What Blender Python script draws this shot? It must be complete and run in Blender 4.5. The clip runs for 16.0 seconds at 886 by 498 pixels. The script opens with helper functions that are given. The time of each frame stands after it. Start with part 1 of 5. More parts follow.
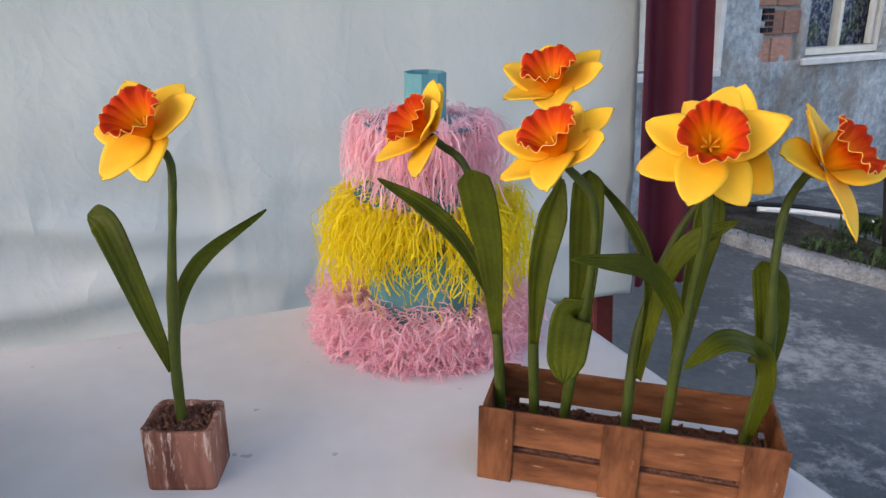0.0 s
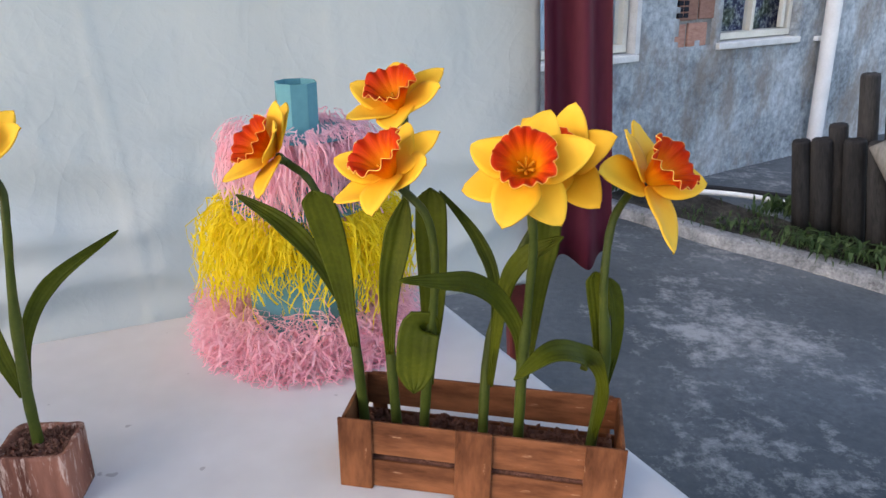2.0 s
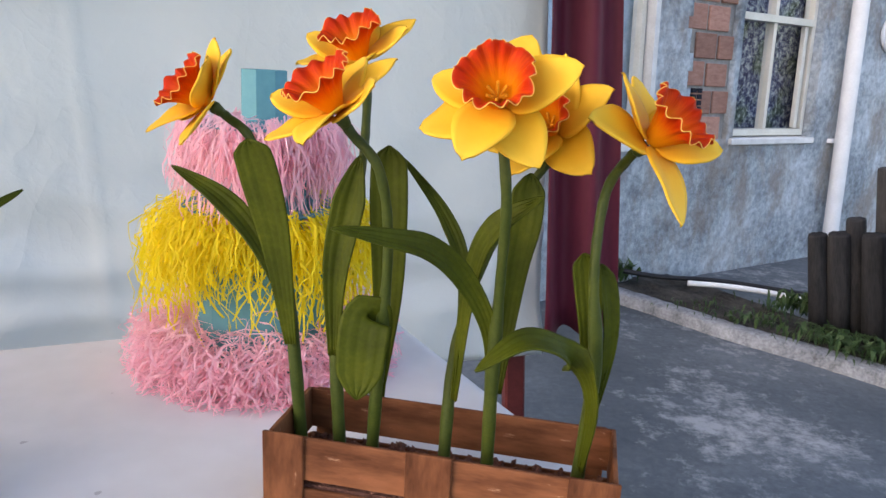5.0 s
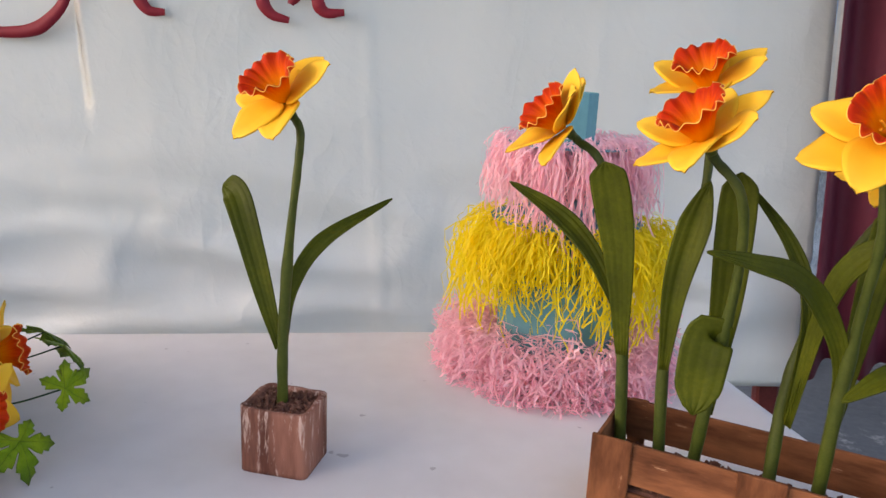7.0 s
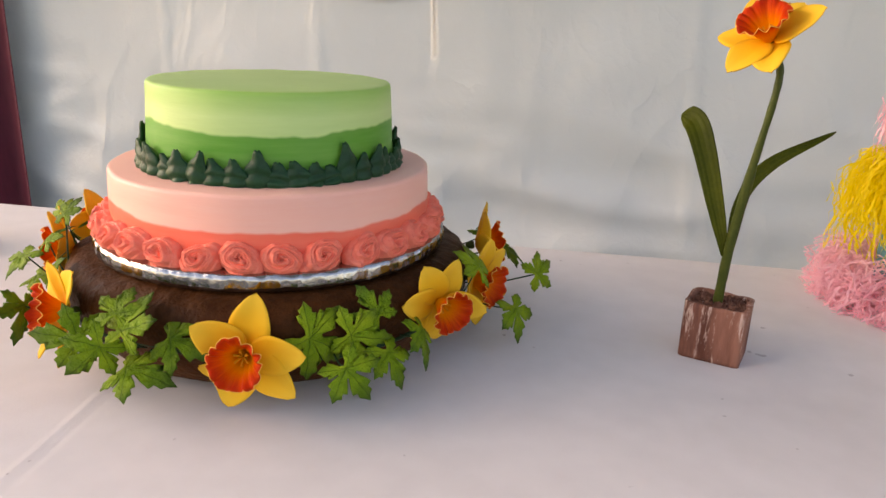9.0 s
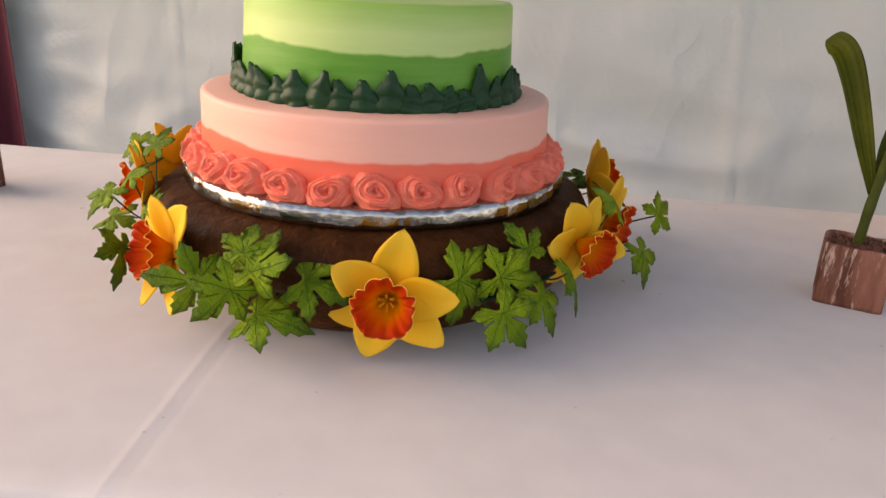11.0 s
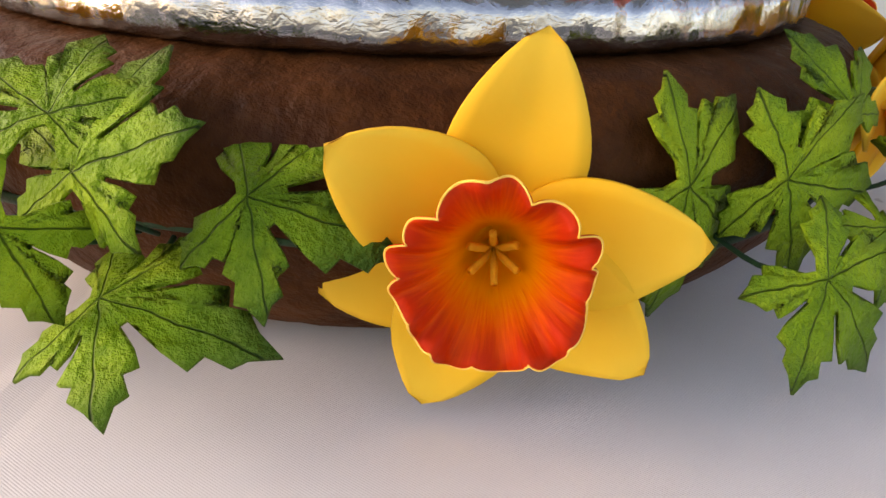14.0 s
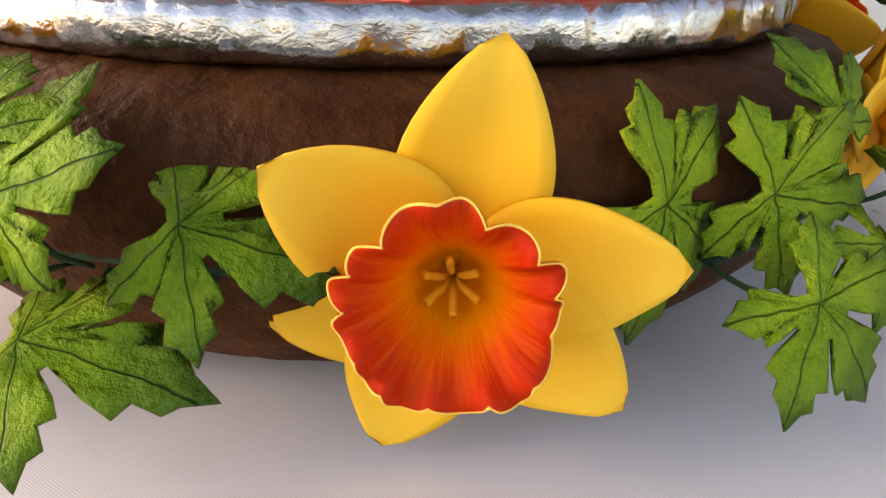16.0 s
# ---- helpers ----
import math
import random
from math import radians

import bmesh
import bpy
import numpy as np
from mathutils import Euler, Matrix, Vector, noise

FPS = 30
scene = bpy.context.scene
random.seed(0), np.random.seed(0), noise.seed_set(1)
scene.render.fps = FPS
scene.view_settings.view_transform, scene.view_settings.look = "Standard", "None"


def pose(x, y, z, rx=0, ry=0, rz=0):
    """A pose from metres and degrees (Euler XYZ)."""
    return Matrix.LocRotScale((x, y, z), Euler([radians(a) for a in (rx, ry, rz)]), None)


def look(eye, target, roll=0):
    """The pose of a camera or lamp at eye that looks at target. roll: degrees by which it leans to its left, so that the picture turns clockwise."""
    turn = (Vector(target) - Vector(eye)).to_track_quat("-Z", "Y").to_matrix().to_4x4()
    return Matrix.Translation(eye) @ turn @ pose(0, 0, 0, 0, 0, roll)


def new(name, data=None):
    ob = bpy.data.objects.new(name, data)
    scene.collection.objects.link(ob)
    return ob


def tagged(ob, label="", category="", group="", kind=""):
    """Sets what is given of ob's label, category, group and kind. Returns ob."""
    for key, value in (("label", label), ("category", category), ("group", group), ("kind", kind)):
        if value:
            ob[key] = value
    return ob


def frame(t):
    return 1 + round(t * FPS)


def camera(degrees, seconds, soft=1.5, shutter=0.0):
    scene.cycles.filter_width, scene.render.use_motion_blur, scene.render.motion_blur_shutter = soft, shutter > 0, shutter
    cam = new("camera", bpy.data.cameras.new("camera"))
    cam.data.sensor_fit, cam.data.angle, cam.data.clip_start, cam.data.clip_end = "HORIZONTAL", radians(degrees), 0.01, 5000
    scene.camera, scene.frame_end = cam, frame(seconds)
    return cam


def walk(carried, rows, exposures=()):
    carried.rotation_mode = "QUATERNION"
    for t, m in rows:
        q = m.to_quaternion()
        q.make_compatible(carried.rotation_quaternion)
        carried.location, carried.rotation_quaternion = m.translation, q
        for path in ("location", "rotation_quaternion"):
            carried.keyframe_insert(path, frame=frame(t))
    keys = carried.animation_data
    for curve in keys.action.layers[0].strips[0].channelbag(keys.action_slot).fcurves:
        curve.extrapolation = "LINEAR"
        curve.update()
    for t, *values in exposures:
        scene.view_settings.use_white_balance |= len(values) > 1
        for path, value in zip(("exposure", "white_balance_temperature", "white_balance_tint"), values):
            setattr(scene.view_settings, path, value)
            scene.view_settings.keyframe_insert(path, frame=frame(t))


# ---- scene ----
cam = camera(61.7, 16.0)
PATH = [
    (0, (0.3140, 0.4513, 1.2175), (0.0530, 2.3064, 0.5173), 0.48),
    (0.5, (0.3380, 0.3843, 1.2367), (0.2390, 2.2606, 0.5513), 0.10),
    (1, (0.3490, 0.3420, 1.2610), (0.2460, 2.2210, 0.5837), -0.69),
    (1.5, (0.3650, 0.3647, 1.2651), (0.2770, 2.2335, 0.5580), 0.17),
    (2, (0.4030, 0.4571, 1.2532), (0.2890, 2.3098, 0.5083), 0.55),
    (2.5, (0.4440, 0.4878, 1.2128), (0.2060, 2.3240, 0.4566), 0.13),
    (3, (0.4550, 0.4916, 1.1137), (0.2890, 2.3541, 0.4039), 0.90),
    (3.2, (0.4530, 0.4940, 1.0868), (0.2430, 2.3609, 0.4007), 1.03),
    (5.3, (0.4400, 0.5439, 1.1244), (0.2870, 2.4813, 0.6523), 3.12),
    (5.5, (0.4390, 0.5437, 1.1264), (0.2879, 2.4825, 0.6592), 3.02),
    (6, (0.4230, 0.5338, 1.1255), (0.1901, 2.4643, 0.6579), 2.94),
    (6.5, (0.3700, 0.5032, 1.1308), (-0.1781, 2.3655, 0.6499), 2.11),
    (7, (0.3460, 0.4782, 1.1296), (-0.3539, 2.2858, 0.6369), 2.64),
    (7.5, (0.3460, 0.4463, 1.1046), (-0.4381, 2.2021, 0.5550), 4.01),
    (8, (0.2970, 0.3790, 1.1047), (-0.6710, 2.0284, 0.5196), 2.86),
    (8.5, (0.2540, 0.2996, 1.1057), (-0.8341, 1.8630, 0.4958), 2.23),
    (9, (0.2100, 0.2282, 1.1073), (-0.9595, 1.7308, 0.4954), 2.26),
    (9.2, (0.1980, 0.2080, 1.1085), (-0.9879, 1.6979, 0.4973), 2.11),
    (11.3, (-0.0140, 0.1797, 1.0317), (-1.0848, 1.7140, 0.3252), 2.80),
    (11.5, (-0.0690, 0.2166, 1.0119), (-1.1592, 1.7534, 0.3414), 1.91),
    (12, (-0.1920, 0.2900, 0.9652), (-1.2242, 1.8468, 0.2503), 1.50),
    (12.5, (-0.2320, 0.3040, 0.9434), (-1.1002, 1.9066, 0.1200), 1.56),
    (13, (-0.2330, 0.3418, 0.9247), (-1.0890, 1.9279, 0.0578), 2.29),
    (13.5, (-0.2170, 0.3971, 0.9015), (-1.1623, 1.9263, 0.0252), 2.59),
    (14, (-0.2010, 0.4329, 0.8936), (-1.2098, 1.9386, 0.0479), 2.44),
    (14.5, (-0.1950, 0.4453, 0.8897), (-1.2382, 1.9343, 0.0563), 2.53),
    (15, (-0.1990, 0.4497, 0.8861), (-1.2338, 1.9571, 0.0757), 1.96),
    (15.5, (-0.2000, 0.4517, 0.8853), (-1.2399, 1.9433, 0.0523), 1.92),
    (16, (-0.2010, 0.4534, 0.8894), (-1.2235, 1.9715, 0.0834), 1.31),
]
walk(cam, [(t, look(eye, target, roll)) for t, eye, target, roll in PATH],
     [(0, 1.48, 7200, 20), (1.0, 1.56, 7150, 19), (3.0, 1.70, 7050, 20), (5.5, 1.75, 7050, 22), (7.0, 1.60, 7700, 25), (9.0, 1.47, 8700, 27), (11.5, 1.26, 9100, 29), (13.0, 1.55, 9000, 27), (14.5, 1.85, 8400, 25), (16, 1.88, 8400, 25)])

# ---- light ----
world = bpy.data.worlds.new("sky")
scene.world = world
world.use_nodes = True
wn = world.node_tree
sky = wn.nodes.new("ShaderNodeTexSky")
sky.sky_type = 'NISHITA'
sky.sun_disc = False
SUN_EL, SUN_AZ = 30.0, 236.0
sky.sun_elevation = radians(SUN_EL)
sky.sun_rotation = radians(SUN_AZ)
wn.nodes["Background"].inputs["Strength"].default_value = 0.15
wn.links.new(sky.outputs[0], wn.nodes["Background"].inputs["Color"])
sun = new("sun", bpy.data.lights.new("sun", "SUN"))
sun.data.energy, sun.data.angle, sun.data.color = 1.05, radians(60), (1.0, 0.94, 0.86)
sdir = Vector((math.sin(radians(SUN_AZ)) * math.cos(radians(SUN_EL)), math.cos(radians(SUN_AZ)) * math.cos(radians(SUN_EL)), math.sin(radians(SUN_EL))))
sun.matrix_world = look(sdir * 20, (0, 0, 0))


# ---- materials ----
def ramp(nt, fac, stops):
    r = nt.nodes.new("ShaderNodeValToRGB")
    el = r.color_ramp.elements
    while len(el) < len(stops):
        el.new(0.5)
    for e, (p, c) in zip(el, stops):
        e.position, e.color = p, (*c, 1)
    nt.links.new(fac, r.inputs[0])
    return r.outputs[0]


def noise_out(nt, vec, scale, detail=4.0, rough=0.55, stretch=None, distortion=0.0):
    if stretch:
        m = nt.nodes.new("ShaderNodeMapping")
        m.inputs["Scale"].default_value = stretch
        nt.links.new(vec, m.inputs["Vector"])
        vec = m.outputs[0]
    n = nt.nodes.new("ShaderNodeTexNoise")
    n.inputs["Scale"].default_value = scale
    n.inputs["Detail"].default_value = detail
    n.inputs["Roughness"].default_value = rough
    n.inputs["Distortion"].default_value = distortion
    nt.links.new(vec, n.inputs["Vector"])
    return n.outputs["Fac"]


def maths(nt, op, a, b=None, c=None):
    n = nt.nodes.new("ShaderNodeMath")
    n.operation = op
    for i, v in enumerate((a, b, c)):
        if v is None:
            continue
        if isinstance(v, (int, float)):
            n.inputs[i].default_value = v
        else:
            nt.links.new(v, n.inputs[i])
    return n.outputs[0]


def mixc(nt, fac, a, b, blend="MIX"):
    n = nt.nodes.new("ShaderNodeMix")
    n.data_type, n.blend_type = "RGBA", blend
    for i, v in ((0, fac), (6, a), (7, b)):
        if isinstance(v, (int, float)):
            n.inputs[i].default_value = v
        elif isinstance(v, tuple):
            n.inputs[i].default_value = (*v, 1)
        else:
            nt.links.new(v, n.inputs[i])
    return n.outputs[2]


def base_mat(name, rough=0.6, metal=0.0, coords="Object", spec=0.22):
    m = bpy.data.materials.new(name)
    m.use_nodes = True
    nt = m.node_tree
    bs = nt.nodes["Principled BSDF"]
    bs.inputs["Roughness"].default_value = rough
    bs.inputs["Metallic"].default_value = metal
    bs.inputs["Specular IOR Level"].default_value = spec
    tc = nt.nodes.new("ShaderNodeTexCoord")
    return m, nt, bs, tc.outputs[coords]


def bump(nt, bs, height, strength=0.3, dist=0.002):
    b = nt.nodes.new("ShaderNodeBump")
    b.inputs["Strength"].default_value = strength
    b.inputs["Distance"].default_value = dist
    nt.links.new(height, b.inputs["Height"])
    nt.links.new(b.outputs[0], bs.inputs["Normal"])


def surface(name, dark, light, scale=20, rough=0.6, bscale=None, bstr=0.2, bdist=0.002, stretch=None, metal=0.0, fine=None, spec=0.2, vary=0.0):
    """Colour between dark and light at two scales of grain, with a fine relief."""
    m, nt, bs, v = base_mat(name, rough, metal, spec=spec)
    a = noise_out(nt, v, scale, 5, 0.6, stretch)
    b = noise_out(nt, v, fine or scale * 9, 3, 0.6, stretch)
    f = maths(nt, "MULTIPLY_ADD", b, 0.35, maths(nt, "MULTIPLY", a, 0.65))
    c = ramp(nt, f, [(0.34, dark), (0.66, light)])
    if vary:
        oi = nt.nodes.new("ShaderNodeObjectInfo")
        h = nt.nodes.new("ShaderNodeHueSaturation")
        nt.links.new(maths(nt, "MULTIPLY_ADD", oi.outputs["Random"], 2 * vary, 1 - vary), h.inputs["Value"])
        nt.links.new(c, h.inputs["Color"])
        c = h.outputs[0]
    nt.links.new(c, bs.inputs["Base Color"])
    bump(nt, bs, noise_out(nt, v, bscale or scale * 6, 5, 0.6, stretch), bstr, bdist)
    return m


def add_translucent(m, amount, colour):
    nt = m.node_tree
    bs, out = nt.nodes["Principled BSDF"], nt.nodes["Material Output"]
    t = nt.nodes.new("ShaderNodeBsdfTranslucent")
    t.inputs[0].default_value = (*colour, 1)
    mx = nt.nodes.new("ShaderNodeMixShader")
    mx.inputs[0].default_value = amount
    nt.links.new(bs.outputs[0], mx.inputs[1])
    nt.links.new(t.outputs[0], mx.inputs[2])
    nt.links.new(mx.outputs[0], out.inputs[0])
    return m


# petals: yellow foam, a little deeper towards the throat
def petal_material():
    m, nt, bs, v = base_mat("yellow_foam", 0.6, spec=0.12)
    sx = nt.nodes.new("ShaderNodeSeparateXYZ")
    nt.links.new(v, sx.inputs[0])
    r = maths(nt, "SQRT", maths(nt, "ADD", maths(nt, "MULTIPLY", sx.outputs[0], sx.outputs[0]), maths(nt, "MULTIPLY", sx.outputs[1], sx.outputs[1])))
    n = noise_out(nt, v, 60, 4)
    f = maths(nt, "ADD", maths(nt, "DIVIDE", r, 0.056), maths(nt, "MULTIPLY_ADD", n, 0.5, -0.25))
    nt.links.new(ramp(nt, f, [(0.1, (0.80, 0.32, 0.012)), (0.5, (0.86, 0.46, 0.024)), (1.0, (0.88, 0.53, 0.050))]), bs.inputs["Base Color"])
    bump(nt, bs, noise_out(nt, v, 130, 4), 0.12, 0.001)
    return add_translucent(m, 0.12, (0.9, 0.5, 0.02))


def corona_material():
    m, nt, bs, v = base_mat("orange_foam", 0.55, spec=0.12)
    sx = nt.nodes.new("ShaderNodeSeparateXYZ")
    nt.links.new(v, sx.inputs[0])
    ang = maths(nt, "ARCTAN2", sx.outputs[1], sx.outputs[0])
    cv = nt.nodes.new("ShaderNodeCombineXYZ")
    nt.links.new(maths(nt, "MULTIPLY", ang, 9.0), cv.inputs[0])
    nt.links.new(maths(nt, "MULTIPLY", sx.outputs[2], 40.0), cv.inputs[1])
    st = noise_out(nt, cv.outputs[0], 2.2, 4, 0.65)
    f = maths(nt, "ADD", maths(nt, "DIVIDE", sx.outputs[2], 0.036), maths(nt, "MULTIPLY_ADD", st, 0.55, -0.28))
    nt.links.new(ramp(nt, f, [(0.0, (0.86, 0.40, 0.010)), (0.45, (0.84, 0.27, 0.006)), (0.70, (0.72, 0.090, 0.004)), (0.88, (0.52, 0.024, 0.003))]), bs.inputs["Base Color"])
    bump(nt, bs, st, 0.35, 0.002)
    return add_translucent(m, 0.25, (0.95, 0.30, 0.01))


def strap_material():
    m, nt, bs, v = base_mat("olive_foam", 0.6, spec=0.12)
    a = noise_out(nt, v, 25, 4)
    b = noise_out(nt, v, 300, 3)
    f = maths(nt, "MULTIPLY_ADD", b, 0.3, maths(nt, "MULTIPLY", a, 0.7))
    nt.links.new(ramp(nt, f, [(0.32, (0.028, 0.037, 0.0018)), (0.55, (0.050, 0.062, 0.0028)), (0.72, (0.080, 0.088, 0.005))]), bs.inputs["Base Color"])
    bump(nt, bs, b, 0.1, 0.001)
    return m


IVY_LOBES = (90, 25, 155, -35, 215)


def ivy_material():
    m, nt, bs, v = base_mat("ivy_foam", 0.55, spec=0.15)
    wn_ = nt.nodes.new("ShaderNodeTexNoise")
    wn_.inputs["Scale"].default_value = 70
    nt.links.new(v, wn_.inputs["Vector"])
    vm = nt.nodes.new("ShaderNodeVectorMath")
    vm.operation = 'MULTIPLY_ADD'
    vm.inputs[1].default_value = (0.0045, 0.0045, 0)
    nt.links.new(wn_.outputs["Color"], vm.inputs[0])
    nt.links.new(v, vm.inputs[2])
    sx = nt.nodes.new("ShaderNodeSeparateXYZ")
    nt.links.new(vm.outputs[0], sx.inputs[0])
    X, Y = maths(nt, "SUBTRACT", sx.outputs[0], 0.00225), maths(nt, "SUBTRACT", sx.outputs[1], 0.00225)
    best = None
    for a in IVY_LOBES:
        ca, sa = math.cos(radians(a)), math.sin(radians(a))
        d = maths(nt, "ABSOLUTE", maths(nt, "SUBTRACT", maths(nt, "MULTIPLY", X, sa), maths(nt, "MULTIPLY", Y, ca)))
        along = maths(nt, "ADD", maths(nt, "MULTIPLY", X, ca), maths(nt, "MULTIPLY", Y, sa))
        d = maths(nt, "ADD", d, maths(nt, "MULTIPLY", maths(nt, "LESS_THAN", along, 0.0), 1.0))
        side = maths(nt, "PINGPONG", maths(nt, "SUBTRACT", along, maths(nt, "MULTIPLY", d, 1.2)), 0.0055)
        d2 = maths(nt, "MULTIPLY_ADD", side, 0.8, maths(nt, "MULTIPLY", maths(nt, "GREATER_THAN", d, 0.0055), 1.0))
        d = maths(nt, "MINIMUM", d, maths(nt, "ADD", d2, 0.00055))
        best = d if best is None else maths(nt, "MINIMUM", best, d)
    w = maths(nt, "MULTIPLY_ADD", noise_out(nt, v, 300, 2), 0.0004, best)
    vein = ramp(nt, maths(nt, "DIVIDE", w, 0.0008), [(0.15, (0, 0, 0)), (0.75, (1, 1, 1))])
    oi = nt.nodes.new("ShaderNodeObjectInfo")
    n = maths(nt, "MULTIPLY_ADD", oi.outputs["Random"], 0.22, maths(nt, "MULTIPLY", noise_out(nt, v, 55, 4), 0.8))
    leaf = ramp(nt, n, [(0.30, (0.048, 0.115, 0.003)), (0.5, (0.135, 0.245, 0.007)), (0.72, (0.245, 0.350, 0.014))])
    rad = maths(nt, "SQRT", maths(nt, "ADD", maths(nt, "MULTIPLY", X, X), maths(nt, "MULTIPLY", Y, Y)))
    tips = ramp(nt, maths(nt, "MULTIPLY_ADD", noise_out(nt, v, 110, 4), 0.018, rad), [(0.026, (0, 0, 0)), (0.050, (0.85, 0.85, 0.85))])
    leaf = mixc(nt, tips, leaf, (0.012, 0.055, 0.010))
    dark = mixc(nt, 0.75, leaf, (0.010, 0.040, 0.008))
    nt.links.new(mixc(nt, vein, dark, leaf), bs.inputs["Base Color"])
    h = maths(nt, "MULTIPLY_ADD", noise_out(nt, v, 190, 4, 0.65), 1.5, vein)
    bump(nt, bs, h, 0.9, 0.0035)
    return m


M_PETAL, M_CORONA, M_STRAP, M_IVY = petal_material(), corona_material(), strap_material(), ivy_material()
M_RIM = surface("pale_yellow_edge", (0.80, 0.44, 0.05), (0.88, 0.56, 0.12), 60, 0.6)
M_STAMEN = surface("stamen_orange", (0.62, 0.22, 0.008), (0.80, 0.34, 0.012), 300, 0.7, bstr=0.5)
M_STEM = surface("stem_green", (0.030, 0.046, 0.006), (0.060, 0.076, 0.012), 60, 0.5)
M_VINE = surface("vine_green", (0.010, 0.035, 0.015), (0.02, 0.06, 0.025), 80, 0.5)
M_SOIL = surface("planting_crumbs", (0.075, 0.028, 0.017), (0.24, 0.11, 0.075), 120, 0.9, bscale=420, bstr=0.8, bdist=0.004)


def whitewashed(name, dark, light, wash, amount, stretch):
    m, nt, bs, v = base_mat(name, 0.65, spec=0.12)
    a = noise_out(nt, v, 26, 5, 0.6, stretch)
    c = ramp(nt, a, [(0.38, dark), (0.62, light)])
    g = noise_out(nt, v, 95, 5, 0.75, stretch)
    nt.links.new(mixc(nt, ramp(nt, g, [(amount, (0, 0, 0)), (amount + 0.1, (0.75, 0.75, 0.75))]), c, wash), bs.inputs["Base Color"])
    bump(nt, bs, noise_out(nt, v, 110, 4, 0.6, stretch), 0.4, 0.002)
    return m


M_POT = whitewashed("washed_brown_bark", (0.10, 0.036, 0.024), (0.28, 0.120, 0.082), (0.58, 0.42, 0.35), 0.54, (1.6, 1.6, 0.22))
M_CRATE = whitewashed("brown_crate_wood", (0.080, 0.027, 0.011), (0.235, 0.088, 0.037), (0.50, 0.30, 0.18), 0.63, (0.35, 1, 1.5))
M_CRATE_V = whitewashed("brown_crate_slat", (0.075, 0.025, 0.010), (0.225, 0.084, 0.035), (0.50, 0.30, 0.18), 0.64, (1.5, 1, 0.4))


def cloth_material():
    m, nt, bs, v = base_mat("white_tablecloth", 0.8, spec=0.2)
    a = noise_out(nt, v, 3.0, 4)
    f = noise_out(nt, v, 24, 5)
    c = ramp(nt, maths(nt, "MULTIPLY_ADD", f, 0.3, maths(nt, "MULTIPLY", a, 0.7)), [(0.3, (0.575, 0.562, 0.556)), (0.7, (0.675, 0.662, 0.655))])
    sp = noise_out(nt, v, 62, 1, 0.4)
    c = mixc(nt, ramp(nt, sp, [(0.795, (0, 0, 0)), (0.82, (0.5, 0.5, 0.5))]), c, (0.25, 0.22, 0.22))
    nt.links.new(c, bs.inputs["Base Color"])
    wv = nt.nodes.new("ShaderNodeTexWave")
    wv.inputs["Scale"].default_value = 400
    nt.links.new(v, wv.inputs["Vector"])
    wv2 = nt.nodes.new("ShaderNodeTexWave")
    wv2.bands_direction = 'Y'
    wv2.inputs["Scale"].default_value = 400
    nt.links.new(v, wv2.inputs["Vector"])
    h = maths(nt, "ADD", maths(nt, "MULTIPLY", wv.outputs[1], 0.05), maths(nt, "MULTIPLY", wv2.outputs[1], 0.05))
    h = maths(nt, "ADD", h, noise_out(nt, v, 9, 3, 0.5, (0.35, 1, 1)))
    # two pressed fold lines
    sx = nt.nodes.new("ShaderNodeSeparateXYZ")
    nt.links.new(v, sx.inputs[0])
    for off, amt in ((0.0, 0.6), (0.0125, -0.35)):
        d = maths(nt, "ADD", maths(nt, "MULTIPLY", sx.outputs[0], 0.847), maths(nt, "MULTIPLY", sx.outputs[1], 0.532))
        d = maths(nt, "ABSOLUTE", maths(nt, "ADD", maths(nt, "SUBTRACT", d, -0.0817 + off), maths(nt, "MULTIPLY_ADD", noise_out(nt, v, 7, 2), 0.012, -0.006)))
        h = maths(nt, "ADD", h, maths(nt, "MULTIPLY", ramp(nt, maths(nt, "MULTIPLY", d, 100.0), [(0.0, (1, 1, 1)), (0.6, (0, 0, 0))]), amt))
    bump(nt, bs, h, 0.25, 0.004)
    return m


def sheet_material():
    m, nt, bs, v = base_mat("white_plastic_sheet", 0.32, spec=0.5)
    a = noise_out(nt, v, 1.3, 4)
    c = ramp(nt, a, [(0.3, (0.53, 0.585, 0.58)), (0.7, (0.64, 0.695, 0.69))])
    nt.links.new(c, bs.inputs["Base Color"])
    h = maths(nt, "MULTIPLY_ADD", noise_out(nt, v, 5, 3, 0.5, (1, 1, 0.5), 0.6), 0.6, maths(nt, "MULTIPLY", noise_out(nt, v, 26, 4, 0.6, None, 1.0), 0.08))
    # sharp crinkles where the film was folded
    for sc, stretch, amt in ((3.2, (1, 1, 0.6), 0.14), (9.0, (1, 1, 0.8), 0.07), (21.0, None, 0.03)):
        rdg = maths(nt, "ABSOLUTE", maths(nt, "MULTIPLY_ADD", noise_out(nt, v, sc, 2, 0.5, stretch, 0.9), 2.0, -1.0))
        h = maths(nt, "SUBTRACT", h, maths(nt, "MULTIPLY", maths(nt, "POWER", rdg, 0.6), amt))
    bump(nt, bs, h, 0.6, 0.035)
    return add_translucent(m, 0.35, (0.72, 0.76, 0.76))


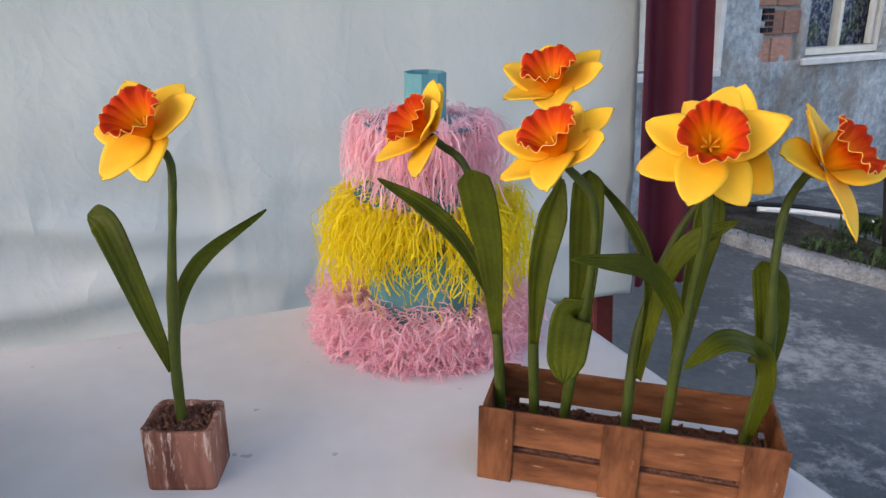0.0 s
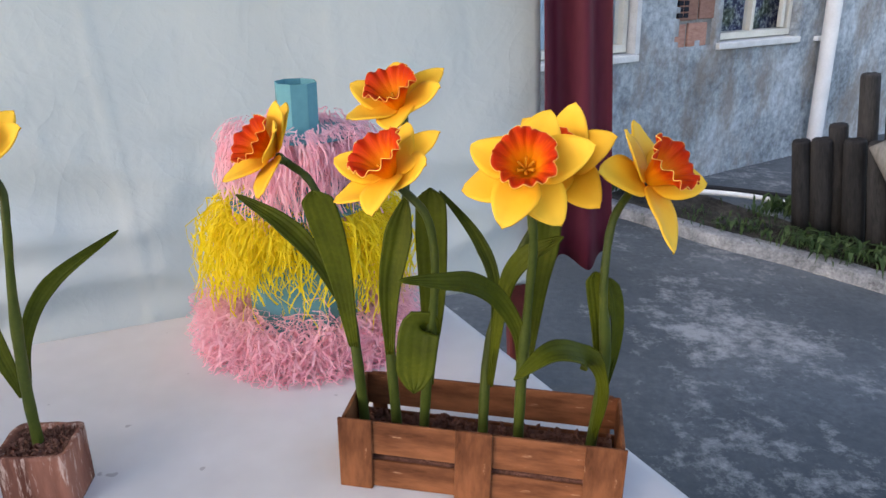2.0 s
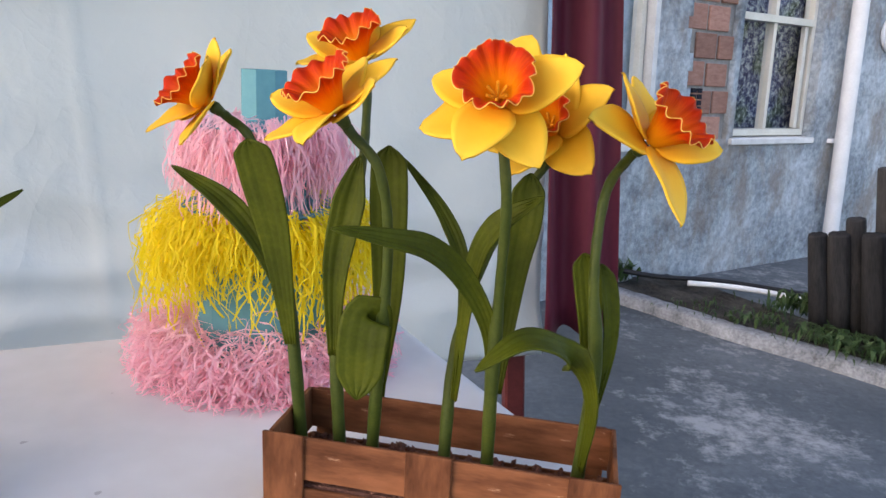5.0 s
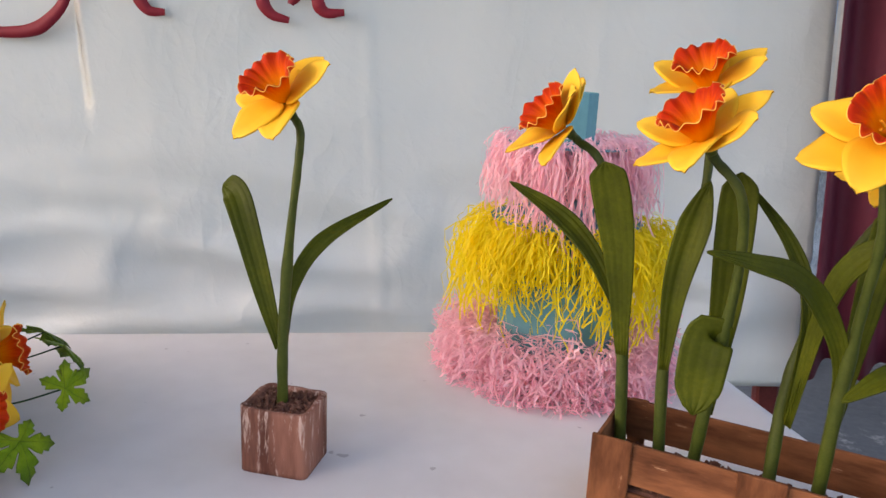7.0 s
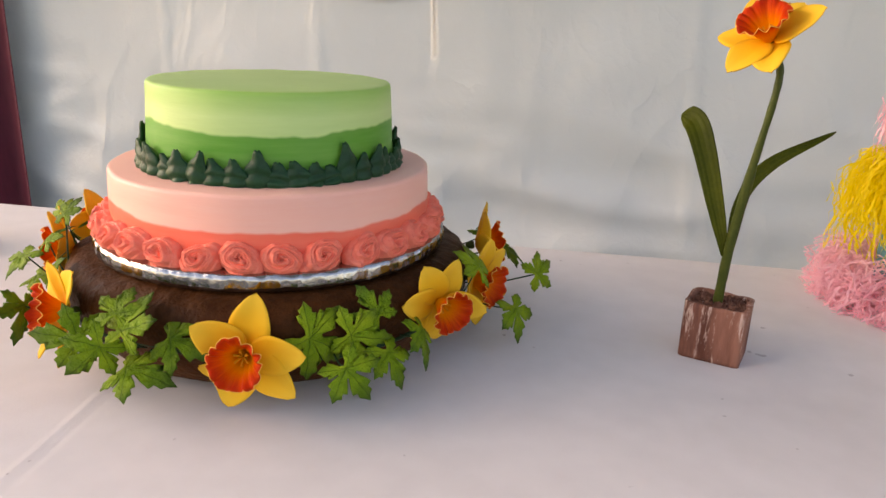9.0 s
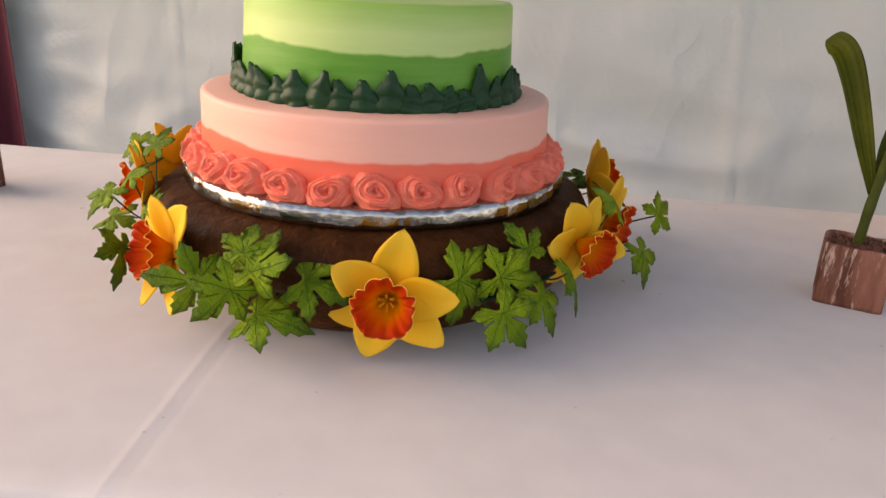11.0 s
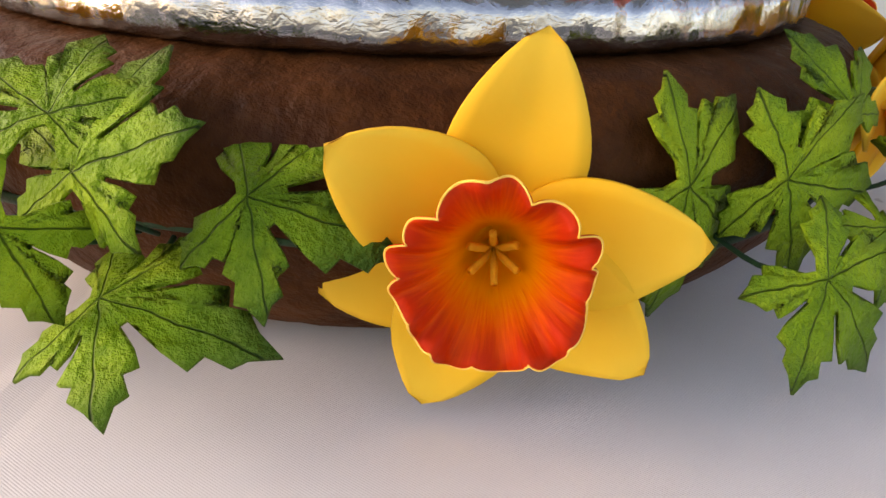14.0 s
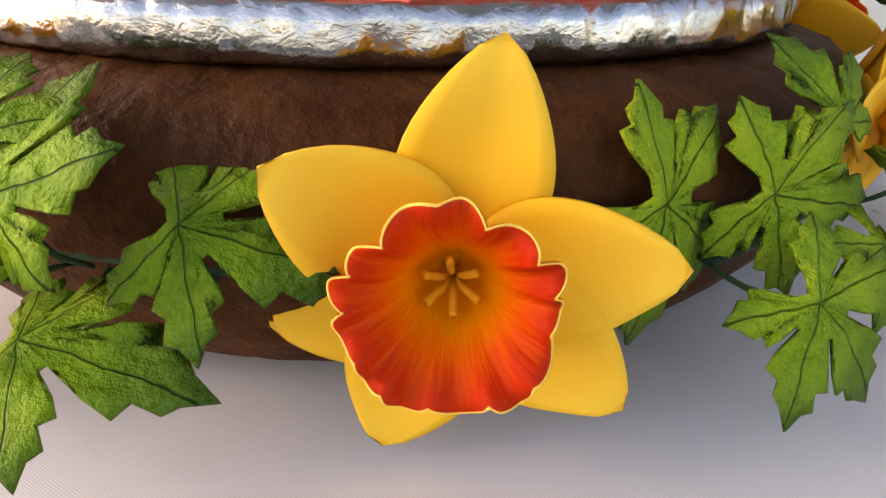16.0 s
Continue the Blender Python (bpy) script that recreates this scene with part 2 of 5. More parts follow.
M_CLOTH, M_SHEET = cloth_material(), sheet_material()
M_CURTAIN = surface("maroon_satin", (0.070, 0.009, 0.019), (0.110, 0.015, 0.030), 8, 0.6, bscale=60, bstr=0.1, stretch=(1, 1, 0.2))
M_LETTER = surface("maroon_letter", (0.17, 0.012, 0.022), (0.22, 0.018, 0.03), 20, 0.6)
M_POST = surface("dark_red_post", (0.055, 0.010, 0.010), (0.10, 0.020, 0.018), 20, 0.5)
M_TEAL = surface("teal_card", (0.075, 0.235, 0.275), (0.105, 0.300, 0.340), 12, 0.6, bstr=0.08)


def shred_material(name, a, b, tr):
    m, nt, bs, v = base_mat(name, 0.6, spec=0.3)
    g = nt.nodes.new("ShaderNodeNewGeometry")
    nt.links.new(ramp(nt, maths(nt, "MULTIPLY_ADD", noise_out(nt, v, 30, 3), 0.4, maths(nt, "MULTIPLY", g.outputs["Random Per Island"], 0.6)), [(0.1, a), (0.8, b)]), bs.inputs["Base Color"])
    return add_translucent(m, 0.5, tr)


M_PINKSHRED = shred_material("pink_tissue", (0.88, 0.48, 0.56), (0.95, 0.69, 0.74), (0.95, 0.55, 0.62))
M_YELLOWSHRED = shred_material("yellow_tissue", (0.78, 0.60, 0.012), (0.90, 0.76, 0.04), (0.9, 0.75, 0.02))


def tier_material(name, zsplit, lower, upper, top_z, top, side_top):
    """Buttercream in two bands with an uneven border between them."""
    m, nt, bs, v = base_mat(name, 0.5, spec=0.4)
    sx = nt.nodes.new("ShaderNodeSeparateXYZ")
    nt.links.new(v, sx.inputs[0])
    z = sx.outputs[2]
    wob = maths(nt, "MULTIPLY_ADD", noise_out(nt, v, 7, 4, 0.55, (1, 1, 0.3)), 0.034, -0.017)
    smear = noise_out(nt, v, 16, 4, 0.6, (0.5, 0.5, 5))
    up = mixc(nt, ramp(nt, maths(nt, "DIVIDE", maths(nt, "SUBTRACT", z, zsplit), top_z - zsplit), [(0.35, (0, 0, 0)), (1.0, (1, 1, 1))]), upper, side_top)
    f = ramp(nt, maths(nt, "MULTIPLY_ADD", maths(nt, "SUBTRACT", maths(nt, "ADD", z, wob), zsplit), 220.0, 0.5), [(0.2, (0, 0, 0)), (0.8, (1, 1, 1))])
    c = mixc(nt, f, lower, up)
    c = mixc(nt, ramp(nt, maths(nt, "MULTIPLY_ADD", maths(nt, "SUBTRACT", z, top_z), 900.0, 1.2), [(0.1, (0, 0, 0)), (0.9, (1, 1, 1))]), c, top)
    c = mixc(nt, 0.10, c, ramp(nt, smear, [(0.35, lower), (0.65, upper)]))
    nt.links.new(c, bs.inputs["Base Color"])
    bs.inputs["Subsurface Weight"].default_value = 0.0
    bump(nt, bs, maths(nt, "ADD", smear, maths(nt, "MULTIPLY", noise_out(nt, v, 90, 3), 0.2)), 0.22, 0.003)
    return m


M_CORALCREAM = surface("coral_buttercream", (0.87, 0.165, 0.105), (0.92, 0.245, 0.165), 40, 0.45, bscale=200, bstr=0.25)
M_DARKCREAM = surface("dark_green_buttercream", (0.004, 0.034, 0.013), (0.010, 0.062, 0.024), 60, 0.42, bscale=250, bstr=0.25)
M_CHOC = surface("chocolate_icing", (0.026, 0.0082, 0.0026), (0.088, 0.0300, 0.0086), 14, 0.5, spec=0.06, bscale=70, bstr=0.7, bdist=0.006, fine=120)


def foil_material():
    m, nt, bs, v = base_mat("silver_foil", 0.12, 1.0)
    bs.inputs["Base Color"].default_value = (0.38, 0.38, 0.37, 1)
    h = maths(nt, "ADD", maths(nt, "MULTIPLY", noise_out(nt, v, 150, 5, 0.6, (0.9, 0.9, 1.2), 0.3), 0.18), maths(nt, "MULTIPLY", noise_out(nt, v, 16, 3, 0.5, (1, 1, 0.5)), 7.0))
    bump(nt, bs, h, 0.6, 0.006)
    return m


M_FOIL = foil_material()


def wall_material():
    m, nt, bs, v = base_mat("grey_cement_plaster", 0.9, spec=0.2)
    a = noise_out(nt, v, 2.2, 6, 0.65)
    b = noise_out(nt, v, 26, 5, 0.7)
    c = ramp(nt, maths(nt, "MULTIPLY_ADD", b, 0.45, maths(nt, "MULTIPLY", a, 0.55)), [(0.36, (0.14, 0.165, 0.185)), (0.48, (0.31, 0.355, 0.385)), (0.62, (0.56, 0.62, 0.65))])
    st = noise_out(nt, v, 3.0, 6, 0.7, (1.4, 1.4, 0.8))
    c = mixc(nt, ramp(nt, st, [(0.46, (0, 0, 0)), (0.64, (0.7, 0.7, 0.7))]), c, (0.25, 0.205, 0.165))
    cr = nt.nodes.new("ShaderNodeTexVoronoi")
    cr.feature = 'DISTANCE_TO_EDGE'
    cr.inputs["Scale"].default_value = 3.0
    nt.links.new(v, cr.inputs["Vector"])
    c = mixc(nt, ramp(nt, cr.outputs["Distance"], [(0.0, (0.14, 0.14, 0.14)), (0.010, (0, 0, 0))]), c, (0.06, 0.06, 0.065))
    nt.links.new(c, bs.inputs["Base Color"])
    bump(nt, bs, maths(nt, "ADD", b, maths(nt, "MULTIPLY", noise_out(nt, v, 90, 5, 0.7), 0.6)), 0.9, 0.012)
    return m


def ground_material():
    m, nt, bs, v = base_mat("stained_concrete", 0.75, spec=0.35)
    a = noise_out(nt, v, 0.9, 6, 0.62)
    b = noise_out(nt, v, 34, 5, 0.7)
    c = ramp(nt, maths(nt, "MULTIPLY_ADD", b, 0.3, maths(nt, "MULTIPLY", a, 0.7)), [(0.34, (0.040, 0.050, 0.056)), (0.5, (0.074, 0.088, 0.096)), (0.66, (0.138, 0.156, 0.166))])
    big = noise_out(nt, v, 1.1, 3, 0.5)
    sp = noise_out(nt, v, 11, 7, 0.78)
    f = ramp(nt, maths(nt, "MULTIPLY_ADD", big, 0.5, maths(nt, "MULTIPLY", sp, 0.5)), [(0.535, (0, 0, 0)), (0.62, (0.85, 0.85, 0.85))])
    c = mixc(nt, f, c, (0.32, 0.33, 0.325))
    nt.links.new(c, bs.inputs["Base Color"])
    bump(nt, bs, maths(nt, "ADD", b, sp), 0.4, 0.006)
    return m


M_WALL, M_GROUND = wall_material(), ground_material()
M_MORTAR = surface("rough_mortar", (0.20, 0.19, 0.18), (0.36, 0.35, 0.33), 18, 0.95, bstr=0.8, bdist=0.01)
M_BRICK = surface("hollow_red_brick", (0.27, 0.135, 0.100), (0.42, 0.235, 0.180), 22, 0.9, bscale=120, bstr=0.4, stretch=(1, 1, 3), vary=0.3)
M_FRAME = surface("cream_aluminium", (0.58, 0.56, 0.48), (0.70, 0.68, 0.60), 10, 0.4, bstr=0.05)
M_SILL = surface("white_sill", (0.55, 0.55, 0.53), (0.72, 0.72, 0.70), 12, 0.6)
M_PIPE = surface("white_plastic_pipe", (0.66, 0.67, 0.67), (0.78, 0.79, 0.79), 9, 0.4, bstr=0.05)
M_HOSE = surface("black_hose", (0.012, 0.012, 0.013), (0.03, 0.03, 0.032), 40, 0.5)
M_KERB = surface("rough_kerb_cement", (0.08, 0.085, 0.09), (0.34, 0.35, 0.36), 9, 0.9, bscale=60, bstr=0.8, bdist=0.01)
M_CHAR = surface("charred_log", (0.010, 0.010, 0.011), (0.040, 0.038, 0.037), 16, 0.8, bscale=60, bstr=0.8, bdist=0.006, stretch=(1, 1, 0.2), vary=0.3)
M_LOGEND = surface("weathered_log", (0.085, 0.080, 0.072), (0.22, 0.21, 0.19), 14, 0.85, bscale=60, bstr=0.7, bdist=0.006, stretch=(1, 1, 0.2))
M_DIRT = surface("damp_soil", (0.018, 0.017, 0.013), (0.085, 0.078, 0.066), 7, 0.95, bscale=50, bstr=0.9, bdist=0.02)
M_WEED = surface("weed_leaves", (0.020, 0.046, 0.014), (0.060, 0.100, 0.036), 9, 0.6)
# near-black colour standing in for the shade inside rooms, gaps and hollows
M_INNERSHADE = surface("inner_shade", (0.012, 0.013, 0.02), (0.025, 0.027, 0.035), 2, 0.9)


def window_reflection():
    # foliage reflected in the panes, put into the colour of a panel behind them
    m, nt, bs, v = base_mat("leafy_blue_reflection", 0.8, spec=0.2)
    a = noise_out(nt, v, 34, 6, 0.75)
    b = noise_out(nt, v, 5, 3, 0.6)
    c = ramp(nt, a, [(0.42, (0.020, 0.022, 0.055)), (0.5, (0.075, 0.085, 0.15)), (0.58, (0.30, 0.33, 0.34)), (0.68, (0.50, 0.53, 0.50))])
    c2 = ramp(nt, a, [(0.42, (0.02, 0.03, 0.02)), (0.55, (0.12, 0.15, 0.11)), (0.66, (0.42, 0.46, 0.40))])
    nt.links.new(mixc(nt, ramp(nt, b, [(0.52, (0, 0, 0)), (0.66, (1, 1, 1))]), c, c2), bs.inputs["Base Color"])
    return m


M_WINREFLECT = window_reflection()
M_PALECLOTH = surface("pale_blue_curtain", (0.34, 0.48, 0.58), (0.60, 0.70, 0.76), 14, 0.8, fine=60)
M_GLASS, gnt, gbs, _v = base_mat("window_glass", 0.03)
gbs.inputs["Transmission Weight"].default_value = 1.0
gbs.inputs["IOR"].default_value = 1.1
gbs.inputs["Base Color"].default_value = (0.9, 0.95, 1.0, 1)


# ---- mesh helpers ----
def link_mesh(name, me, material, parent=None, label="", smooth=True):
    ob = new(name, me)
    if material is not None and not me.materials:
        me.materials.append(material)
    if smooth:
        me.polygons.foreach_set("use_smooth", [True] * len(me.polygons))
    if parent is not None:
        ob.parent = parent
    if label:
        tagged(ob, label)
    return ob


def py_mesh(name, verts, faces):
    me = bpy.data.meshes.new(name)
    me.from_pydata([tuple(v) for v in verts], [], faces)
    me.update()
    return me


def part(name, bm, material, parent=None, label="", smooth=False):
    me = bpy.data.meshes.new(name)
    bmesh.ops.recalc_face_normals(bm, faces=bm.faces[:])
    bm.to_mesh(me)
    bm.free()
    return link_mesh(name, me, material, parent, label, smooth)


def thing(name, label, category, m=None, group="", kind=""):
    e = new(name)
    e.empty_display_size = 0.05
    if m is not None:
        e.matrix_world = m
    return tagged(e, label, category, group, kind)


def box_bm(sx, sy, sz, c=(0, 0, 0), bevel=0.001, rot=None, jitter=0.0, rng=None, segs=1):
    bm = bmesh.new()
    bmesh.ops.create_cube(bm, size=1)
    for v in bm.verts:
        v.co = Vector((v.co.x * sx, v.co.y * sy, v.co.z * sz))
        if jitter:
            v.co += Vector([rng.uniform(-jitter, jitter) for _ in range(3)])
    if bevel:
        bmesh.ops.bevel(bm, geom=bm.edges[:], offset=bevel, segments=segs, affect='EDGES', profile=0.5)
    mt = Matrix.Translation(c)
    if rot is not None:
        mt = mt @ rot
    bm.transform(mt)
    return bm


def shell(P, nu, nv, thick, closed_u=False):
    """A sheet of the given thickness over P(u, v), u and v in 0..1, closed at its edges."""
    g = [[Vector(P(i / nu, j / nv)) for j in range(nv + 1)] for i in range(nu + (0 if closed_u else 1))]
    n = len(g)
    verts, faces = [], []
    nor = []
    for i in range(n):
        row = []
        for j in range(nv + 1):
            a = g[(i + 1) % n][j] if closed_u or i + 1 < n else g[i][j]
            b = g[i - 1][j] if closed_u or i > 0 else g[i][j]
            c, d = g[i][min(j + 1, nv)], g[i][max(j - 1, 0)]
            k = (a - b).cross(c - d)
            row.append(k.normalized() if k.length > 1e-12 else Vector((0, 0, 1)))
        nor.append(row)
    for s in (0.5, -0.5):
        for i in range(n):
            for j in range(nv + 1):
                verts.append(g[i][j] + nor[i][j] * thick * s)
    N = n * (nv + 1)
    ix = lambda i, j, k: k * N + (i % n) * (nv + 1) + j
    m = n if closed_u else n - 1
    for i in range(m):
        for j in range(nv):
            faces.append((ix(i, j, 0), ix(i + 1, j, 0), ix(i + 1, j + 1, 0), ix(i, j + 1, 0)))
            faces.append((ix(i, j, 1), ix(i, j + 1, 1), ix(i + 1, j + 1, 1), ix(i + 1, j, 1)))
        faces.append((ix(i, 0, 0), ix(i, 0, 1), ix(i + 1, 0, 1), ix(i + 1, 0, 0)))
        faces.append((ix(i, nv, 0), ix(i + 1, nv, 0), ix(i + 1, nv, 1), ix(i, nv, 1)))
    if not closed_u:
        for j in range(nv):
            faces.append((ix(0, j, 0), ix(0, j + 1, 0), ix(0, j + 1, 1), ix(0, j, 1)))
            faces.append((ix(n - 1, j, 0), ix(n - 1, j, 1), ix(n - 1, j + 1, 1), ix(n - 1, j + 1, 0)))
    return verts, faces


def spline(pts, s):
    """A point at s in 0..1 on the smooth line through pts."""
    pts = [Vector(p) for p in pts]
    k = min(int(s * (len(pts) - 1)), len(pts) - 2)
    f = s * (len(pts) - 1) - k
    p1, p2 = pts[k], pts[k + 1]
    p0 = pts[k - 1] if k > 0 else p1 * 2 - p2
    p3 = pts[k + 2] if k + 2 < len(pts) else p2 * 2 - p1
    return 0.5 * (2 * p1 + (p2 - p0) * f + (2 * p0 - 5 * p1 + 4 * p2 - p3) * f * f + (3 * p1 - p0 - 3 * p2 + p3) * f ** 3)


def tube(pts, radius, n=28, sides=10, closed=False):
    """A round rod along the smooth line through pts; radius may be a function of s."""
    verts, faces = [], []
    up = Vector((0.3, -0.9, 0.2))
    for i in range(n + 1):
        s = i / n
        p = spline(pts, s)
        t = (spline(pts, min(s + 0.01, 1)) - spline(pts, max(s - 0.01, 0))).normalized()
        a = t.cross(up)
        if a.length < 1e-4:
            a = t.cross(Vector((1, 0, 0)))
        a.normalize()
        b = t.cross(a)
        r = radius(s) if callable(radius) else radius
        for k in range(sides):
            w = 2 * math.pi * k / sides
            verts.append(p + (a * math.cos(w) + b * math.sin(w)) * r)
    for i in range(n):
        for k in range(sides):
            k2 = (k + 1) % sides
            faces.append((i * sides + k, i * sides + k2, (i + 1) * sides + k2, (i + 1) * sides + k))
    if not closed:
        faces.append(tuple(range(sides))[::-1])
        faces.append(tuple(n * sides + k for k in range(sides)))
    return verts, faces


def lathe(profile, sides=96, wob=None):
    """A turned body from (radius, height) pairs; wob(angle, r, z) may shift the radius and height."""
    verts, faces = [], []
    for r, z in profile:
        for k in range(sides):
            a = 2 * math.pi * k / sides
            dr, dz = wob(a, r, z) if wob else (0, 0)
            verts.append(((r + dr) * math.cos(a), (r + dr) * math.sin(a), z + dz))
    n = len(profile)
    for i in range(n - 1):
        for k in range(sides):
            k2 = (k + 1) % sides
            faces.append((i * sides + k, i * sides + k2, (i + 1) * sides + k2, (i + 1) * sides + k))
    faces.append(tuple(range(sides))[::-1])
    faces.append(tuple((n - 1) * sides + k for k in range(sides)))
    return verts, faces


# ---- the ground and the building behind ----
bm = bmesh.new()
bmesh.ops.create_grid(bm, x_segments=2, y_segments=2, size=40)
ground = part("ground", bm, M_GROUND)
tagged(ground, "dark grey concrete yard with pale worn patches", "ground", kind="structure")

WALL_O, WALL_U = Vector((1.680, 4.869, 0.765)), Vector((0.788, 0.6157, 0)).normalized()
WALL_N = Vector((0.6157, -0.788, 0)).normalized()
LEAN_U = -0.06


def on_wall(u, z, off=0.0):
    """A place on the house wall: along it, height, and distance in front of it."""
    return WALL_O + WALL_U * (u + LEAN_U * (z - 0.765)) + WALL_N * off + Vector((0, 0, z - 0.765))


WALL_M = Matrix((WALL_U, -WALL_N, Vector((LEAN_U * WALL_U.x, LEAN_U * WALL_U.y, 1)))).transposed().to_4x4()
WALL_M.translation = on_wall(0, 0)


def wall_box(u0, u1, z0, z1, d0, d1, bevel=0.002):
    """A block on the wall from d0 to d1 in front of its face."""
    bm = box_bm(u1 - u0, d1 - d0, z1 - z0, ((u0 + u1) / 2, -(d0 + d1) / 2, (z0 + z1) / 2), bevel)
    bm.transform(WALL_M)
    return bm


WINDOWS = ((0.0, 0.76, 0.765, 1.98), (-1.70, -0.69, 0.745, 1.98), (1.93, 2.75, 0.775, 1.70))


def in_patch(u, z):
    w = 0.030 * noise.noise(Vector((u * 14, z * 14, 3.1))) + 0.02 * noise.noise(Vector((u * 40, z * 40, 0.4)))
    left = -0.415 + 0.06 * max(0, 1.3 - z) / 0.5
    return left + w < u < -0.04 and 0.785 + w < z < 2.3


def plaster():
    step = 0.03
    cells = {}
    nu, nz = int(5.2 / step), int(3.2 / step)
    verts, faces = [], []

    def vid(i, k, layer):
        key = (i, k, layer)
        if key not in cells:
            u, z = -2.0 + i * step, -0.6 + k * step
            d = 0.004 * noise.noise(Vector((u * 6, z * 6, 0.0))) + 0.0025 * noise.noise(Vector((u * 25, z * 25, 5.0)))
            cells[key] = len(verts)
            verts.append(on_wall(u, z, d if layer == 0 else -0.14))
        return cells[key]

    keep = set()
    for i in range(nu):
        for k in range(nz):
            u, z = -2.0 + (i + 0.5) * step, -0.6 + (k + 0.5) * step
            if any(a - 0.005 < u < b + 0.005 and c - 0.005 < z < d + 0.005 for a, b, c, d in WINDOWS) or in_patch(u, z):
                continue
            keep.add((i, k))
    for i, k in keep:
        faces.append((vid(i, k, 0), vid(i + 1, k, 0), vid(i + 1, k + 1, 0), vid(i, k + 1, 0)))
        for (di, dk), (a, b) in {(1, 0): ((1, 0), (1, 1)), (-1, 0): ((0, 1), (0, 0)), (0, 1): ((1, 1), (0, 1)), (0, -1): ((0, 0), (1, 0))}.items():
            if (i + di, k + dk) not in keep:
                p, q = (i + a[0], k + a[1]), (i + b[0], k + b[1])
                faces.append((vid(*p, 0), vid(*p, 1), vid(*q, 1), vid(*q, 0)))
    return py_mesh("house_wall", verts, faces)


house = thing("house", "unfinished house with grey cement plaster and bare brick", "house")
tagged(link_mesh("wall", plaster(), M_WALL, house, "grey rough cement plaster, worn off in places"))
part("upper_wall", wall_box(-2.4, 9, 2.59, 5.5, -0.14, 0.0, 0), M_WALL, house)
part("side_wall", wall_box(-2.4, -2.01, -0.6, 2.58, -0.14, 0.0, 0), M_WALL, house)
part("side_wall", wall_box(3.2, 9, -0.6, 2.58, -0.14, 0.0, 0), M_WALL, house)
part("masonry", wall_box(-0.60, -0.015, 0.68, 2.45, -0.12, -0.024, 0), M_MORTAR, house, "rough grey mortar between the bricks")
# unseen back wall, coloured dark for the unlit room
part("inner_wall", wall_box(-2.4, 9, -0.6, 5.5, -1.6, -1.5, 0), M_INNERSHADE, house)


def window(u0, u1, z0, z1, cloth, transom, mid):
    w = part("window", wall_box(u0 + 0.01, u1 - 0.01, z0 + 0.03, z0 + 0.068, -0.11, -0.045), M_FRAME, house, "cream aluminium sliding window")
    for a, b, c, d in ((u0 + 0.01, u0 + 0.042, z0 + 0.069, z1), (u1 - 0.042, u1 - 0.01, z0 + 0.069, z1), (u0 + 0.043, u1 - 0.043, z1 - 0.034, z1)):
        part("frame", wall_box(a, b, c, d, -0.11, -0.045), M_FRAME, w)
    if transom:
        part("transom", wall_box(u0 + 0.043, u1 - 0.043, transom - 0.022, transom + 0.018, -0.107, -0.04), M_FRAME, w)
    if mid:
        part("mullion", wall_box(mid - 0.015, mid + 0.015, z0 + 0.069, z1 - 0.035, -0.106, -0.05), M_FRAME, w)
    for a, b in ((u0 + 0.03, (mid or u1) - 0.006), ((mid or u0) + 0.006, u1 - 0.03)):
        part("pane", wall_box(a, b, z0 + 0.06, z1 - 0.03, -0.084, -0.080, 0), M_GLASS, w).visible_shadow = False
    # pale blue curtain, and at the leafy windows a panel with painted reflections
    part("curtain", wall_box(u0 - 0.02, u1 + 0.02, z0 - 0.02, z1 + 0.02, -0.22, -0.16, 0), cloth, w, "panel behind the glass, the leafy ones painted as reflected foliage")
    part("sill", wall_box(u0 - 0.02, u1 + 0.02, z0 - 0.014, z0 + 0.022, -0.13, 0.022, 0.004), M_SILL, w, "white painted sill")


window(*WINDOWS[0], M_WINREFLECT, 1.455, 0.365)
window(*WINDOWS[1], M_PALECLOTH, None, -1.15)
window(*WINDOWS[2], M_WINREFLECT, None, 2.3)
part("window_stile", wall_box(0.655, 0.688, 0.84, 1.43, -0.078, -0.05), M_FRAME, house, "edge of the half-open sliding pane")
# solid dark strip in place of the shade in the open gap
part("gap_shade", wall_box(0.69, 0.715, 0.84, 1.43, -0.076, -0.07), M_INNERSHADE, house)
part("jamb", wall_box(-0.69, -0.655, 0.768, 1.98, -0.10, 0.006), M_SILL, house, "pale painted jamb")

# bare bricks, row by row
rng = random.Random(4)
row_z = 0.775
row = 0
while row_z < 2.25:
    u = -0.43 + (0.08 if row % 2 else 0.0)
    while u < -0.06:
        ln = rng.uniform(0.150, 0.172)
        u1 = min(u + ln, -0.045)
        if u1 - u > 0.05:
            part("brick", wall_box(u, u1, row_z + rng.uniform(0, 0.004), row_z + 0.126 + rng.uniform(-0.006, 0.005), -0.06, -0.010 + rng.uniform(-0.006, 0.003), 0.004), M_BRICK, house)
        u = u1 + rng.uniform(0.014, 0.022)
    row_z += 0.144
    row += 1
# hollow brick showing its cells, their shade put in as near-black blocks
for i in range(2):
    for k in range(4):
        part("cell_shade", wall_box(-0.358 + i * 0.044, -0.322 + i * 0.044, 0.934 + k * 0.032, 0.958 + k * 0.032, -0.02, -0.0030, 0.002), M_INNERSHADE, house)

pipe_p = [on_wall(0.975, 2.6, 0.07), on_wall(0.995, 1.6, 0.07), on_wall(1.025, 0.3, 0.07), on_wall(1.03, -0.1, 0.07)]
dp = thing("drain_pipe", "white plastic drain pipe on the plaster wall", "pipe")
link_mesh("pipe", py_mesh("pipe", *tube(pipe_p, 0.047, 24, 18)), M_PIPE, dp)
